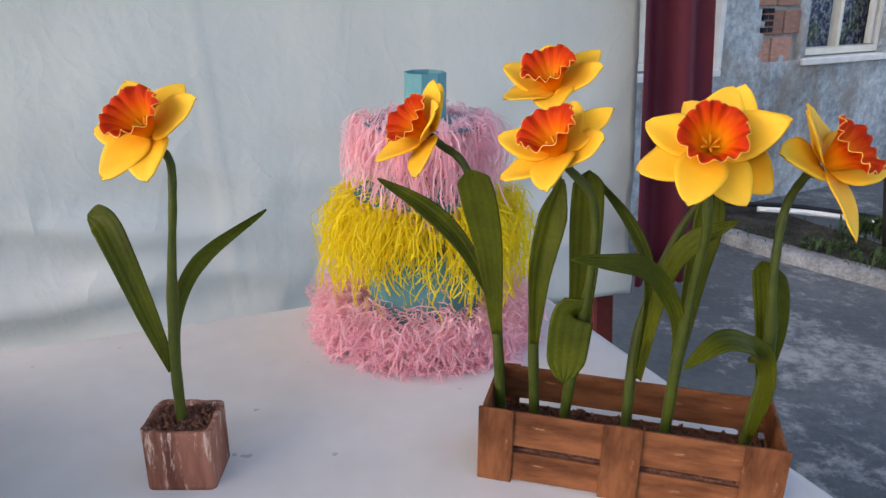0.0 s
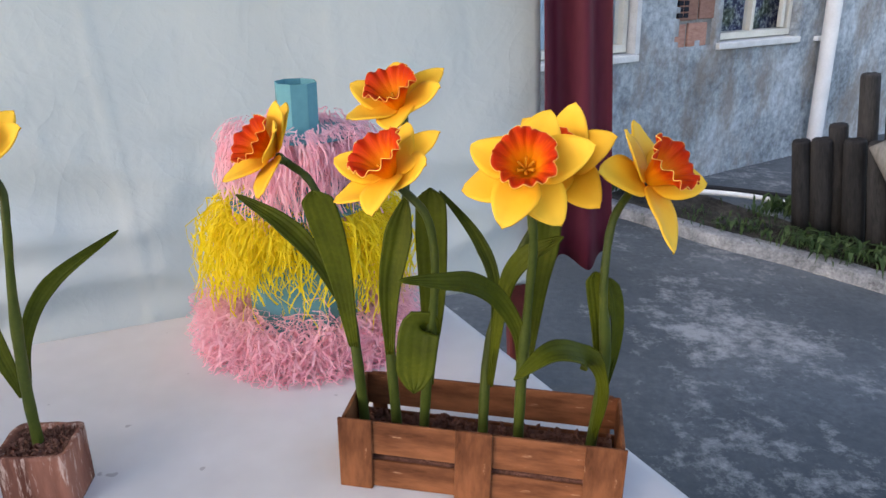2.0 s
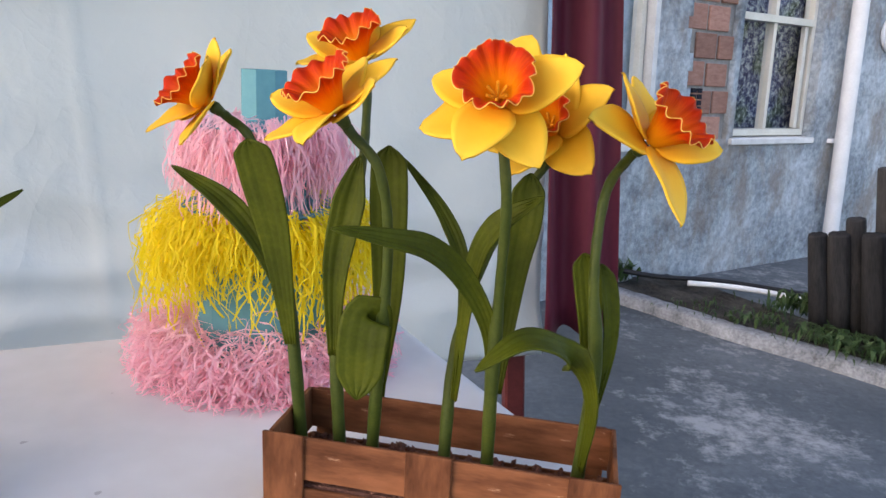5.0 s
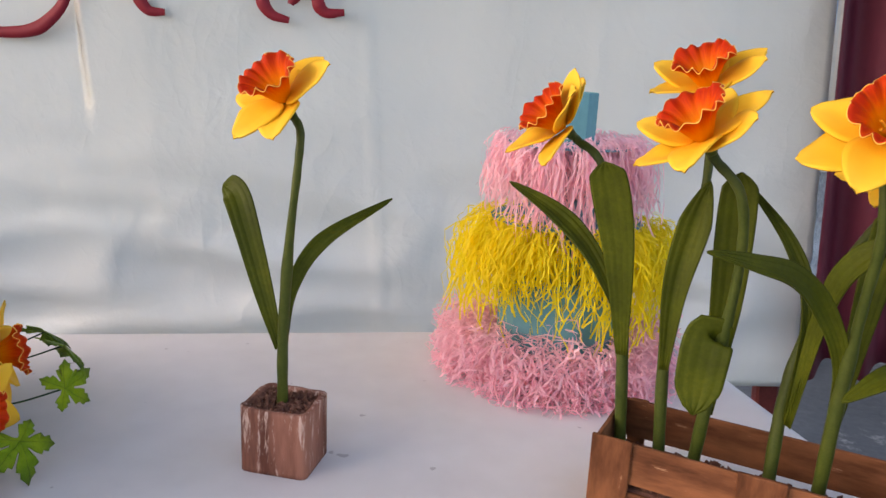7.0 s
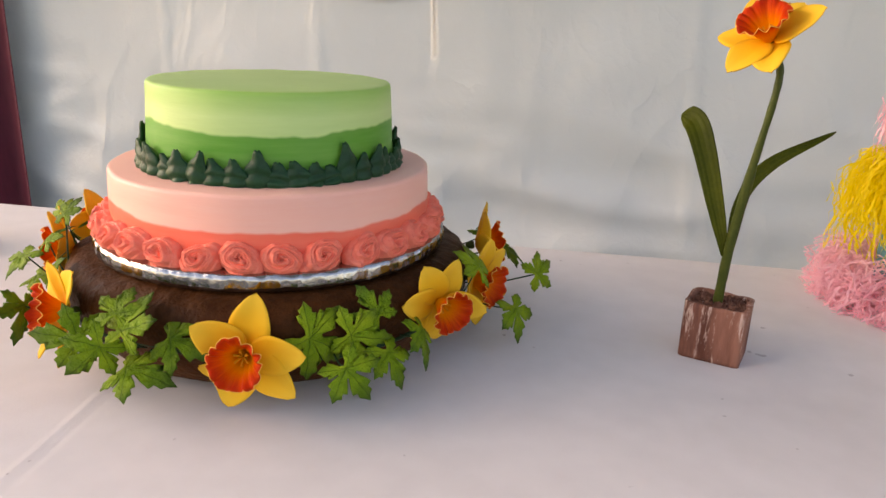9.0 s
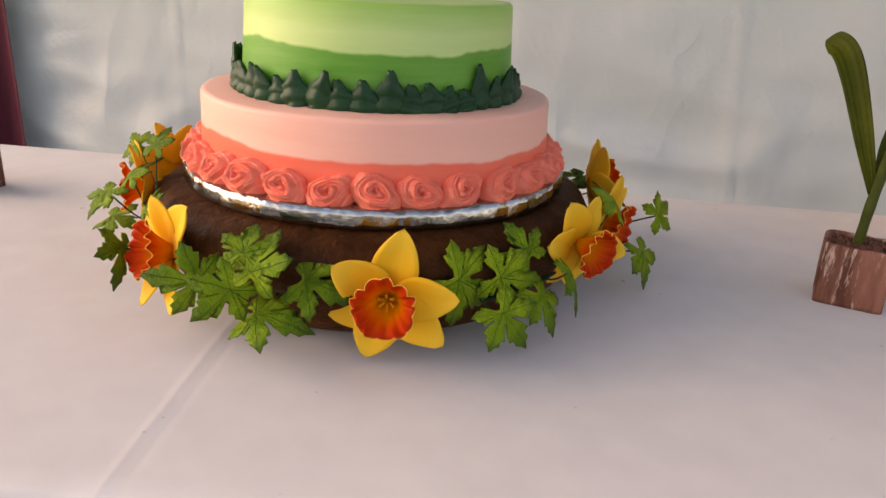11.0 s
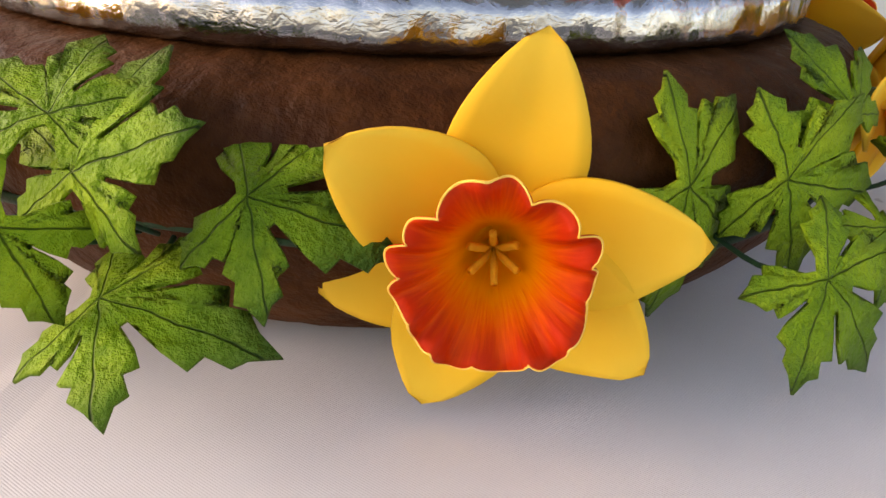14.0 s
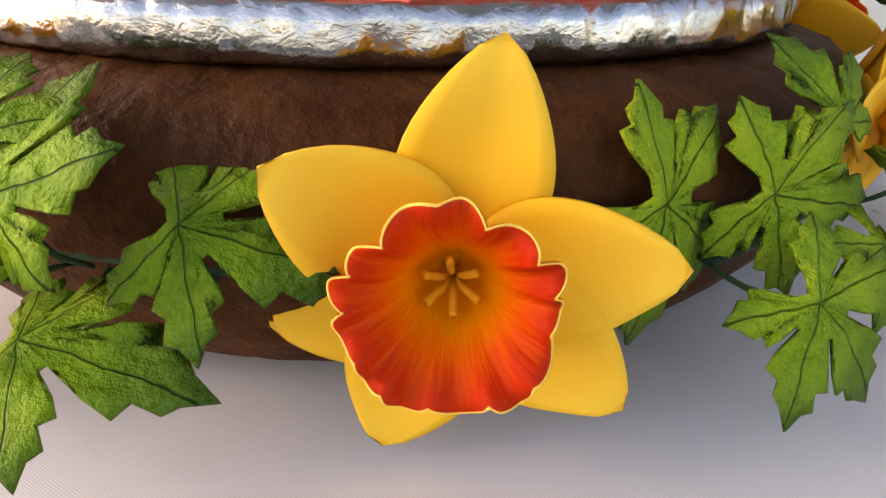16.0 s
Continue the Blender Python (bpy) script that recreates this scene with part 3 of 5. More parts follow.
for z in (2.1, 0.75):
    part("clamp", wall_box(0.94 + 0.02 * (1.5 - z), 1.06 + 0.02 * (1.5 - z), z, z + 0.025, 0.0, 0.03), M_PIPE, dp)

vent = thing("wall_vent", "round white vent grille on the wall", "vent")
ring = [on_wall(1.50 + 0.10 * math.cos(a), 1.44 + 0.10 * math.sin(a), 0.016) for a in [i * math.pi / 8 for i in range(17)]]
link_mesh("ring", py_mesh("ring", *tube(ring, 0.018, 40, 8)), M_PIPE, vent)
for k in range(5):
    h = 0.082 * math.sqrt(max(0.05, 1 - ((k - 2) / 2.6) ** 2))
    part("slat", wall_box(1.50 - h, 1.50 + h, 1.376 + k * 0.028, 1.390 + k * 0.028, -0.003, 0.012, 0.001), M_PIPE, vent)

# kerb and planting bed
KERB = [(0.55, 4.50), (1.06, 4.09), (1.44, 3.72), (1.72, 3.50), (1.99, 3.25), (2.55, 2.70), (3.5, 1.75)]


def kerb_at(s):
    return spline([(x, y, 0) for x, y in KERB], s)


verts, faces = [], []
prof = [(0, 0), (0.005, 0.045), (0.014, 0.056), (0.085, 0.058), (0.105, 0.052), (0.126, 0)]
NK = 90
for i in range(NK + 1):
    s = i / NK
    p = kerb_at(s)
    t = (kerb_at(min(1, s + 0.01)) - kerb_at(max(0, s - 0.01))).normalized()
    nrm = Vector((-t.y, t.x, 0))
    for k, (o, h) in enumerate(prof):
        w = 0.006 * noise.noise(Vector((s * 60, k * 1.7, 0.2)))
        verts.append(p + nrm * (o + w) + Vector((0, 0, max(0, h + (w if h > 0 else 0)))))
for i in range(NK):
    for k in range(len(prof) - 1):
        a = i * len(prof) + k
        faces.append((a, a + len(prof), a + len(prof) + 1, a + 1))
kerb = link_mesh("kerb", py_mesh("kerb", verts, faces), M_KERB)
tagged(kerb, "rough pale cement kerb edging the planting bed", "kerb", kind="structure")

verts, faces = [], []
NB = 14
for i in range(NK + 1):
    s = i / NK
    p = kerb_at(s) + Vector((0.06, 0.08, 0))
    t = (p - WALL_O).dot(WALL_U)
    q = WALL_O + WALL_U * t + WALL_N * -0.02
    for k in range(NB + 1):
        f = k / NB
        x = p.lerp(q, f)
        verts.append((x.x, x.y, 0.045 - 0.005 * f + 0.025 * noise.noise(Vector((x.x * 7, x.y * 7, 0))) + 0.012 * noise.noise(Vector((x.x * 30, x.y * 30, 2)))))
for i in range(NK):
    for k in range(NB):
        a = i * (NB + 1) + k
        faces.append((a, a + NB + 1, a + NB + 2, a + 1))
bed = link_mesh("planting_bed", py_mesh("planting_bed", verts, faces), M_DIRT)
tagged(bed, "strip of damp soil and rubble below the house wall", "soil", kind="structure")

lying = link_mesh("lying_pipe", py_mesh("lying_pipe", *tube([(1.40, 4.28, 0.09), (1.60, 4.25, 0.095), (1.80, 4.20, 0.09), (2.0, 4.12, 0.075)], 0.014, 20, 12)), M_PIPE)
tagged(lying, "white plastic pipe lying on the soil", "pipe")
hose = link_mesh("hose", py_mesh("hose", *tube([(0.9, 4.40, 0.12), (1.1, 4.34, 0.11), (1.3, 4.36, 0.09), (1.6, 4.40, 0.08), (2.0, 4.30, 0.07)], 0.013, 30, 8)), M_HOSE)
tagged(hose, "black hose lying along the wall foot", "hose")


# weeds: many small blades and leaflets
def weeds(seed, spots):
    r = random.Random(seed)
    verts, faces = [], []
    for (cx, cy, spread, n, h) in spots:
        for _ in range(n):
            x, y = cx + r.gauss(0, spread), cy + r.gauss(0, spread * 0.5)
            a, ln, lean = r.uniform(0, 6.28), h * r.uniform(0.25, 0.85), r.uniform(0.15, 0.9)
            d = Vector((math.cos(a), math.sin(a), 0))
            sd = Vector((-d.y, d.x, 0)) * ln * r.uniform(0.05, 0.16)
            b = Vector((x, y, 0.05))
            m1 = b + d * ln * lean * 0.4 + Vector((0, 0, ln * 0.6))
            tip = b + d * ln * lean + Vector((0, 0, ln * (0.95 - 0.4 * lean)))
            k = len(verts)
            verts += [b, m1 - sd, tip, m1 + sd]
            faces.append((k, k + 1, k + 2, k + 3))
    return py_mesh("weeds", verts, faces)


wd = link_mesh("weeds", weeds(2, [(1.40, 3.98, 0.10, 52, 0.07), (1.62, 3.82, 0.10, 105, 0.09), (1.80, 3.64, 0.09, 118, 0.11), (1.97, 3.48, 0.10, 138, 0.13), (2.2, 3.28, 0.10, 138, 0.15), (1.05, 4.36, 0.04, 77, 0.18), (1.88, 4.05, 0.10, 165, 0.15), (2.5, 3.1, 0.15, 220, 0.15)]), M_WEED, smooth=False)
tagged(wd, "low green weeds growing in the planting bed", "weeds", kind="stuff")


def fern(x, y, z, n, ln, seed):
    r = random.Random(seed)
    verts, faces = [], []
    for k in range(n):
        a = 2 * math.pi * k / n + r.uniform(-0.2, 0.2)
        d = Vector((math.cos(a), math.sin(a), 0))
        sd = Vector((-d.y, d.x, 0))
        L = ln * r.uniform(0.7, 1.1)
        for i in range(14):
            s = (i + 1) / 15
            p = Vector((x, y, z)) + d * L * s + Vector((0, 0, L * (0.9 * s - 0.85 * s * s)))
            w = L * 0.26 * (1 - s) ** 0.8
            for g in (-1, 1):
                q = len(verts)
                e = p + sd * g * w + d * w * 0.35 + Vector((0, 0, -0.15 * w))
                o = d * L * 0.022
                verts += [p - o, p + o, e + o * 0.3, e - o * 0.3]
                faces.append((q, q + 1, q + 2, q + 3))
    f = link_mesh("fern", py_mesh("fern", verts, faces), M_WEED, smooth=False)
    return tagged(f, "small green fern growing beside the logs", "fern", "ferns by the logs")


fern(1.86, 3.62, 0.06, 9, 0.20, 1)
fern(2.04, 3.44, 0.06, 8, 0.16, 2)

# charred posts
rng = random.Random(11)
for x, y, h, r in ((1.89, 3.85, 0.45, 0.040), (1.965, 3.81, 0.47, 0.047), (2.03, 3.80, 0.54, 0.040), (2.05, 3.67, 0.50, 0.046), (2.12, 3.74, 0.77, 0.040), (2.12, 3.58, 0.51, 0.048), (2.18, 3.60, 0.73, 0.046), (2.17, 3.49, 0.52, 0.050), (2.24, 3.53, 0.78, 0.042), (2.28, 3.40, 0.56, 0.052), (2.36, 3.34, 0.60, 0.052)):
    def wob(a, rr, z, s=x * 7):
        return 0.06 * rr * noise.noise(Vector((math.cos(a) * 1.5 + s, math.sin(a) * 1.5, z * 9))), (0.006 * noise.noise(Vector((math.cos(a) * 2, math.sin(a) * 2, s))) if z > 0.2 else 0)
    lg = link_mesh("log_post", py_mesh("log_post", *lathe([(r, 0), (r * 1.02, h * 0.4), (r * 0.97, h - 0.012), (r * 0.9, h), (r * 0.5, h + 0.002)], 18, wob)), M_CHAR)
    lg.matrix_world = pose(x, y, 0.03, rng.uniform(-1, 1), -10 + rng.uniform(-1.5, 1.5), 0)
    tagged(lg, "dark charred wooden log standing upright in the bed", "log", "charred logs")
for pts, r in (([(2.26, 3.28, 0.06), (2.12, 3.42, 0.30), (1.99, 3.54, 0.54)], 0.036), ([(2.50, 3.28, 0.06), (2.33, 3.38, 0.40), (2.16, 3.46, 0.79)], 0.044)):
    lg = link_mesh("leaning_log", py_mesh("leaning_log", *tube(pts, r, 10, 16)), M_LOGEND)
    tagged(lg, "grey weathered log leaning on the charred posts", "log", "leaning logs")

# ---- the plastic backdrop, its post and curtains ----
SH_O, SH_U = Vector((-1.07, 1.83, 0)), Vector((1, 0.35, 0)).normalized()
SH_N = Vector((0.35, -1, 0)).normalized()


def on_sheet(s, z, off=0.0):
    return SH_O + SH_U * (s - 0.07 * (z - 0.6) * (1 if s > 0 else 0.4)) + SH_N * off + Vector((0, 0, z))


verts, faces = [], []
NS, NZ = 230, 130
for i in range(NS + 1):
    s = -1.95 + 3.665 * i / NS
    for k in range(NZ + 1):
        zb = 0.385 * min(1.0, max(0.0, (s - 0.7) / 0.5))
        z = zb + (2.7 - zb) * k / NZ
        d = 0.020 * noise.noise(Vector((s * 1.6, z * 0.9, 0)))
        d += 0.010 * noise.noise(Vector((s * 4.2, z * 3.0, 4.0)))
        low = max(0.0, min(1.0, 1.25 - (z - 0.3) / 0.6))
        d += 0.021 * low * (1 - abs(noise.noise(Vector((s * 2.0 + z * 3.5, z * 7 - s * 1.2, 7.0)))) * 2.6)
        for q in range(-4, 4):
            ds = s - (0.52 * q + 0.16)
            d += 0.0045 * math.exp(-(ds / 0.006) ** 2)
        verts.append(on_sheet(s, z, d))
for i in range(NS):
    for k in range(NZ):
        a = i * (NZ + 1) + k
        faces.append((a, a + NZ + 1, a + NZ + 2, a + 1))
sheet = link_mesh("backdrop_sheet", py_mesh("backdrop_sheet", verts, faces), M_SHEET)
sheet.modifiers.new("thickness", "SOLIDIFY").thickness = 0.0012
tagged(sheet, "creased white plastic sheet hung as a backdrop", "backdrop", kind="structure")

post = part("post", box_bm(0.055, 0.05, 2.9, (0, 0, 1.45), 0.006), M_POST)
post.matrix_world = Matrix.Translation(on_sheet(1.66, 0.0, -0.055)) @ pose(0, 0, 0, 0, -4, 14)
tagged(post, "dark red painted post holding the sheet", "post")


def curtain(name, s0, s1, zb, zt, top0, top1, folds, seed, off):
    verts, faces = [], []
    n, m = 96, 30
    r = random.Random(seed)
    ph = r.uniform(0, 6)
    for i in range(n + 1):
        f = i / n
        for k in range(m + 1):
            g = k / m
            z = zb + (zt - zb) * g
            a, b = s0 + (top0 - s0) * g, s1 + (top1 - s1) * g
            w = math.sin(f * folds * 2 * math.pi + ph + 0.5 * math.sin(g * 2.3))
            d = off + 0.030 * w * (1 - 0.35 * g) + 0.010 * math.sin(f * folds * 5.1 + g * 2)
            zz = z - (0.035 * (0.5 + 0.5 * math.sin(f * folds * 6.28 + 1.0)) if k == 0 else 0)
            verts.append(SH_O + SH_U * (a + (b - a) * f) + SH_N * d + Vector((0, 0, zz)))
    for i in range(n):
        for k in range(m):
            a = i * (m + 1) + k
            faces.append((a, a + m + 1, a + m + 2, a + 1))
    c = link_mesh(name, py_mesh(name, verts, faces), M_CURTAIN)
    c.modifiers.new("thickness", "SOLIDIFY").thickness = 0.002
    return tagged(c, "maroon satin curtain gathered in soft folds beside the sheet", "curtain", "maroon curtains")


curtain("curtain", 1.700, 1.915, 0.475, 2.7, 1.55, 1.695, 1.7, 3, 0.06)
curtain("curtain", -2.25, -1.44, 0.1, 2.7, -2.25, -1.44, 4.5, 5, 0.06)


# unseen canopy added to cut overhead light: the same white film, from the backdrop's top out over the table
verts, faces = [], []
NC, ND = 40, 30
for i in range(NC + 1):
    for k in range(ND + 1):
        u, d = -2.25 + 4.05 * i / NC, -0.03 + 2.6 * k / ND
        sag = 0.03 * noise.noise(Vector((u * 1.3, d * 1.3, 2.0))) - 0.05 * math.sin(math.pi * i / NC) * math.sin(math.pi * k / ND)
        verts.append(SH_O + SH_U * (u - 0.1) + SH_N * d + Vector((0, 0, 2.72 + sag)))
for i in range(NC):
    for k in range(ND):
        a = i * (ND + 1) + k
        faces.append((a, a + ND + 1, a + ND + 2, a + 1))
canopy = link_mesh("canopy", py_mesh("canopy", verts, faces), M_SHEET)
canopy.modifiers.new("thickness", "SOLIDIFY").thickness = 0.0012
tagged(canopy, "unseen white plastic film over the stall, added to cut overhead light", "canopy", kind="structure")


# painted script strokes on the sheet: only their lower ends are in view
def stroke(pts, w):
    n = 26
    verts, faces = [], []
    P = [(a, b, 0) for a, b in pts]
    for i in range(n + 1):
        s = i / n
        p = spline(P, s)
        t = (spline(P, min(1, s + 0.01)) - spline(P, max(0, s - 0.01))).normalized()
        q = Vector((-t.y, t.x, 0)) * (w(s) / 2)
        for g in (-1, 1):
            x = p + q * g
            verts.append(on_sheet(x.x, x.y, 0.034))
        for g in (-1, 1):
            x = p + q * g
            verts.append(on_sheet(x.x, x.y, 0.030))
    for i in range(n):
        a = 4 * i
        faces += [(a, a + 4, a + 5, a + 1), (a, a + 2, a + 6, a + 4), (a + 1, a + 5, a + 7, a + 3)]
    return py_mesh("letter_stroke", verts, faces)


lettering = thing("lettering", "large maroon script lettering on the white sheet", "lettering")
full = lambda s: 0.030 - 0.016 * abs(2 * s - 1)
for pts in ([(0.02, 1.42), (-0.012, 1.25), (-0.062, 1.180), (-0.13, 1.150), (-0.26, 1.155), (-0.34, 1.21)],
            [(0.190, 1.40), (0.170, 1.265), (0.188, 1.212), (0.230, 1.206)],
            [(0.440, 1.40), (0.447, 1.265), (0.467, 1.215), (0.510, 1.200)],
            [(0.515, 1.235), (0.532, 1.27), (0.538, 1.40)],
            [(0.580, 1.40), (0.575, 1.262), (0.590, 1.222), (0.635, 1.222)]):
    link_mesh("stroke", stroke(pts, full), M_LETTER, lettering)

# ---- the table ----
TABLE_Z = 0.75
CORNERS = [(0.277, 1.592), (0.687, 0.965), (-1.50, -0.36), (-1.95, 0.33)]


def outline(r, seg=10):
    out = []
    n = len(CORNERS)
    for i in range(n):
        p, a, b = Vector(CORNERS[i]), Vector(CORNERS[i - 1]), Vector(CORNERS[(i + 1) % n])
        u, v = (a - p).normalized(), (b - p).normalized()
        d = r / math.tan(u.angle(v) / 2)
        s, e = p + u * d, p + v * d
        for k in range(seg + 1):
            f = k / seg
            out.append((s * (1 - f) ** 2 + p * 2 * f * (1 - f) + e * f * f))
        q = Vector(CORNERS[(i + 1) % n])
        w = (q - p).length
        for k in range(1, 24):
            f = k / 24
            if 0.10 / w < f < 1 - 0.10 / w:
                out.append(p.lerp(q, f))
    return out


edge = outline(0.05)
cen = Vector((-0.42, 0.66))
verts, faces = [], []
rings = [(0.0, 0)] + [(0.04 * i, 0) for i in range(1, 24)] + [ (0.985, 0), (0.996, -0.002), (1.0, -0.008)]
NE = len(edge)
for f, dz in rings[1:]:
    for p in edge:
        q = cen.lerp(p, f)
        verts.append((q.x, q.y, TABLE_Z + dz))
NR = len(rings) - 1
for k in range(1, 11):
    g = k / 10
    for j, p in enumerate(edge):
        o = (p - cen).normalized()
        w = 0.012 * g + 0.020 * g * math.sin(j * 0.9 + 0.6 * math.sin(j * 0.31))
        q = p + o * w
        verts.append((q.x, q.y, TABLE_Z - 0.008 - 0.55 * g))
verts.append((cen.x, cen.y, TABLE_Z))
for i in range(NR + 10 - 1):
    for j in range(NE):
        j2 = (j + 1) % NE
        faces.append((i * NE + j, (i + 1) * NE + j, (i + 1) * NE + j2, i * NE + j2))
for j in range(NE):
    faces.append((len(verts) - 1, j, (j + 1) % NE))
cloth = link_mesh("tablecloth", py_mesh("tablecloth", verts, faces), M_CLOTH)
tagged(cloth, "plain white tablecloth hanging over the long table", "tablecloth")

table = thing("table", "long table hidden under the white cloth", "table")
tb = bmesh.new()
tv = [tb.verts.new((cen.x + (x - cen.x) * 0.97, cen.y + (y - cen.y) * 0.97, TABLE_Z - 0.012)) for x, y in CORNERS]
ret = bmesh.ops.extrude_face_region(tb, geom=[tb.faces.new(tv)])
for v in [g for g in ret["geom"] if isinstance(g, bmesh.types.BMVert)]:
    v.co.z -= 0.025
part("tabletop", tb, M_LOGEND, table)
for x, y in CORNERS[:4]:
    q = cen.lerp(Vector((x, y)), 0.88)
    part("leg", box_bm(0.05, 0.05, TABLE_Z - 0.04, (q.x, q.y, (TABLE_Z - 0.04) / 2), 0.004), M_LOGEND, table)



# ---- daffodils ----
def petal_mesh(seed, length=0.055, width=0.039):
    r = random.Random(seed)
    curl, twist, lift = r.uniform(-0.006, 0.008), r.uniform(-0.25, 0.25), r.uniform(0.000, 0.008)

    def P(u, v):
        s = v
        w = width * 0.5 * (math.sin(math.pi * min(1, s ** 0.80)) ** 0.66 * (1 - 0.10 * s) + 0.16 * (1 - s) ** 2)
        if s > 0.97:
            w *= (1 - s) / 0.03 * 0.8 + 0.2
        x = (u * 2 - 1) * w
        rr = 0.004 + length * s
        z = lift * math.sin(math.pi * s * 0.6) + curl * s * s + abs(x) * 0.16 + x * twist * s
        z += 0.0008 * math.sin(9 * s + 3 * x * 60) * s
        return (rr, x, z)
    return py_mesh("petal", *shell(P, 8, 14, 0.0016))


def ruffle(a, v, seed):
    f = v ** 3
    w = 6.5 * a + seed + 0.45 * math.sin(2 * a + seed) + 0.25 * math.sin(5 * a)
    k = 1 + 0.45 * math.sin(3 * a + seed) + 0.3 * math.sin(7 * a + 2 * seed)
    dr = 0.0030 * k * (abs(math.sin(w)) ** 0.7 - 0.65) + 0.0012 * math.sin(5 * a + 2 * seed)
    dz = 0.0020 * math.sin(2 * w + 1.3) + 0.0018 * math.sin(4 * a + seed)
    return dr * f * f, dz * f


def corona_point(a, v, seed):
    r = 0.0004 + 0.0072 * v ** 0.25 + 0.0124 * v + 0.0055 * v ** 5
    dr, dz = ruffle(a, v, seed)
    return Vector(((r + dr) * math.cos(a), (r + dr) * math.sin(a), 0.001 + 0.0345 * v - 0.002 * v ** 6 + dz))


def corona_mesh(seed):
    return py_mesh("corona", *shell(lambda u, v: corona_point(2 * math.pi * u, v, seed), 156, 14, 0.0011, True))


def rim_mesh(seed):
    n, sides = 208, 6
    verts, faces = [], []
    for i in range(n):
        a = 2 * math.pi * i / n
        p = corona_point(a, 1.0, seed)
        o = Vector((math.cos(a), math.sin(a), 0))
        for k in range(sides):
            w = 2 * math.pi * k / sides
            verts.append(p + o * math.cos(w) * 0.00045 + Vector((0, 0, math.sin(w) * 0.0005)))
    for i in range(n):
        for k in range(sides):
            i2, k2 = (i + 1) % n, (k + 1) % sides
            faces.append((i * sides + k, i2 * sides + k, i2 * sides + k2, i * sides + k2))
    return py_mesh("corona_edge", verts, faces)


def stamen_mesh():
    return py_mesh("stamen", *tube([(0.001, 0, 0.001), (0.002, 0, 0.010), (0.0075, 0, 0.0165)], lambda s: 0.0006 + 0.0006 * (s > 0.55), 10, 6))


PETALS = [petal_mesh(i) for i in range(6)]
for me in PETALS:
    me.materials.append(M_PETAL)
CORONAS = [(corona_mesh(s), rim_mesh(s)) for s in (0.3, 1.7, 2.9)]
for a, b in CORONAS:
    a.materials.append(M_CORONA)
    b.materials.append(M_RIM)
STAMENS = stamen_mesh()
STAMENS.materials.append(M_STAMEN)


EVEN = tuple((60 * k, -15 if k % 2 else -8, 1.0) for k in range(6))


def flower_head(parent, at, axis, spin=0.0, size=1.0, seed=0, petals=EVEN):
    """The bloom, its trumpet pointing along axis: the trumpet carries petals, its pale edge and the stamens.
    petals: the turn round the axis, the lean (below 0: towards the trumpet's mouth) and the relative length of each."""
    z = Vector(axis).normalized()
    y = Vector((0, 0, 1)) - z * z.z
    y = y.normalized() if y.length > 1e-3 else Vector((0, 1, 0))
    x = y.cross(z)
    m = Matrix((x, y, z)).transposed().to_4x4()
    m.translation = Vector(at)
    m = m @ Matrix.Rotation(radians(spin), 4, 'Z') @ Matrix.Diagonal((size, size, size, 1))
    ca, rim = CORONAS[seed % 3]
    head = link_mesh("trumpet", ca, None, parent, "ruffled orange-red foam trumpet")
    head.matrix_basis = m
    link_mesh("trumpet_edge", rim, None, head)
    for k in range(6):
        link_mesh("stamen", STAMENS, None, head).matrix_basis = pose(0, 0, 0, 0, 0, 60 * k + 17)
    for k, (turn, lean, length) in enumerate(petals):
        p = link_mesh("petal", PETALS[(k + seed) % 6], None, head)
        p.matrix_basis = pose(0, 0, 0.0005 if k % 2 else 0.0030, 0, 0, turn) @ pose(0, 0, 0, 0, lean, 0) @ Matrix.Diagonal((length, 1, 1, 1))
    v, f = lathe([(0.0015, -0.012), (0.0042, -0.010), (0.0055, -0.004), (0.0045, -0.001), (0.002, -0.0005)], 16)
    link_mesh("calyx", py_mesh("calyx", v, f), M_STEM, head)
    return head


def strap(parent, pts, width, facing=(0, -1, 0.25), tip=0.25, fold=0.35, twist=0.0, grooves=True):
    """A long foam leaf along pts: widest above the middle, folded along its rib."""
    fc = Vector(facing).normalized()
    width *= 0.87

    def P(u, v):
        p = spline(pts, v)
        t = (spline(pts, min(1, v + 0.02)) - spline(pts, max(0, v - 0.02))).normalized()
        side = t.cross(fc)
        side.normalize()
        nrm = side.cross(t)
        tw = twist * (v - 0.4)
        side, nrm = side * math.cos(tw) + nrm * math.sin(tw), nrm * math.cos(tw) - side * math.sin(tw)
        w = width * 0.5 * (0.22 + 0.78 * math.sin(math.pi * min(1.0, 0.04 + v * 0.66)) ** 1.1)
        w *= min(1.0, ((1.0001 - v) / tip) ** 0.55) if v > 1 - tip else 1
        x = (u * 2 - 1)
        dip = -fold * w * (1 - abs(x)) + (0.0006 * math.cos(x * 14) if grooves else 0)
        return p + side * x * w + nrm * dip
    return link_mesh("leaf", py_mesh("leaf", *shell(P, 14, 34, 0.0014)), M_STRAP, parent)


def stem(parent, pts, r=0.0037, sheath=0.28):
    rad = lambda s: r * (1.45 if s < sheath else 1.0 + 0.45 * max(0, 1 - (s - sheath) / 0.08)) + 0.0002 * math.sin(s * 70)
    return link_mesh("stem", py_mesh("stem", *tube(pts, rad, 44, 12)), M_STEM, parent)


# ---- the single daffodil in its block ----
POT_M = pose(-0.018, 1.024, 0.75, 0, 0, 9)
pot = thing("potted_daffodil", "foam daffodil standing in a small whitewashed brown block", "flower pot")


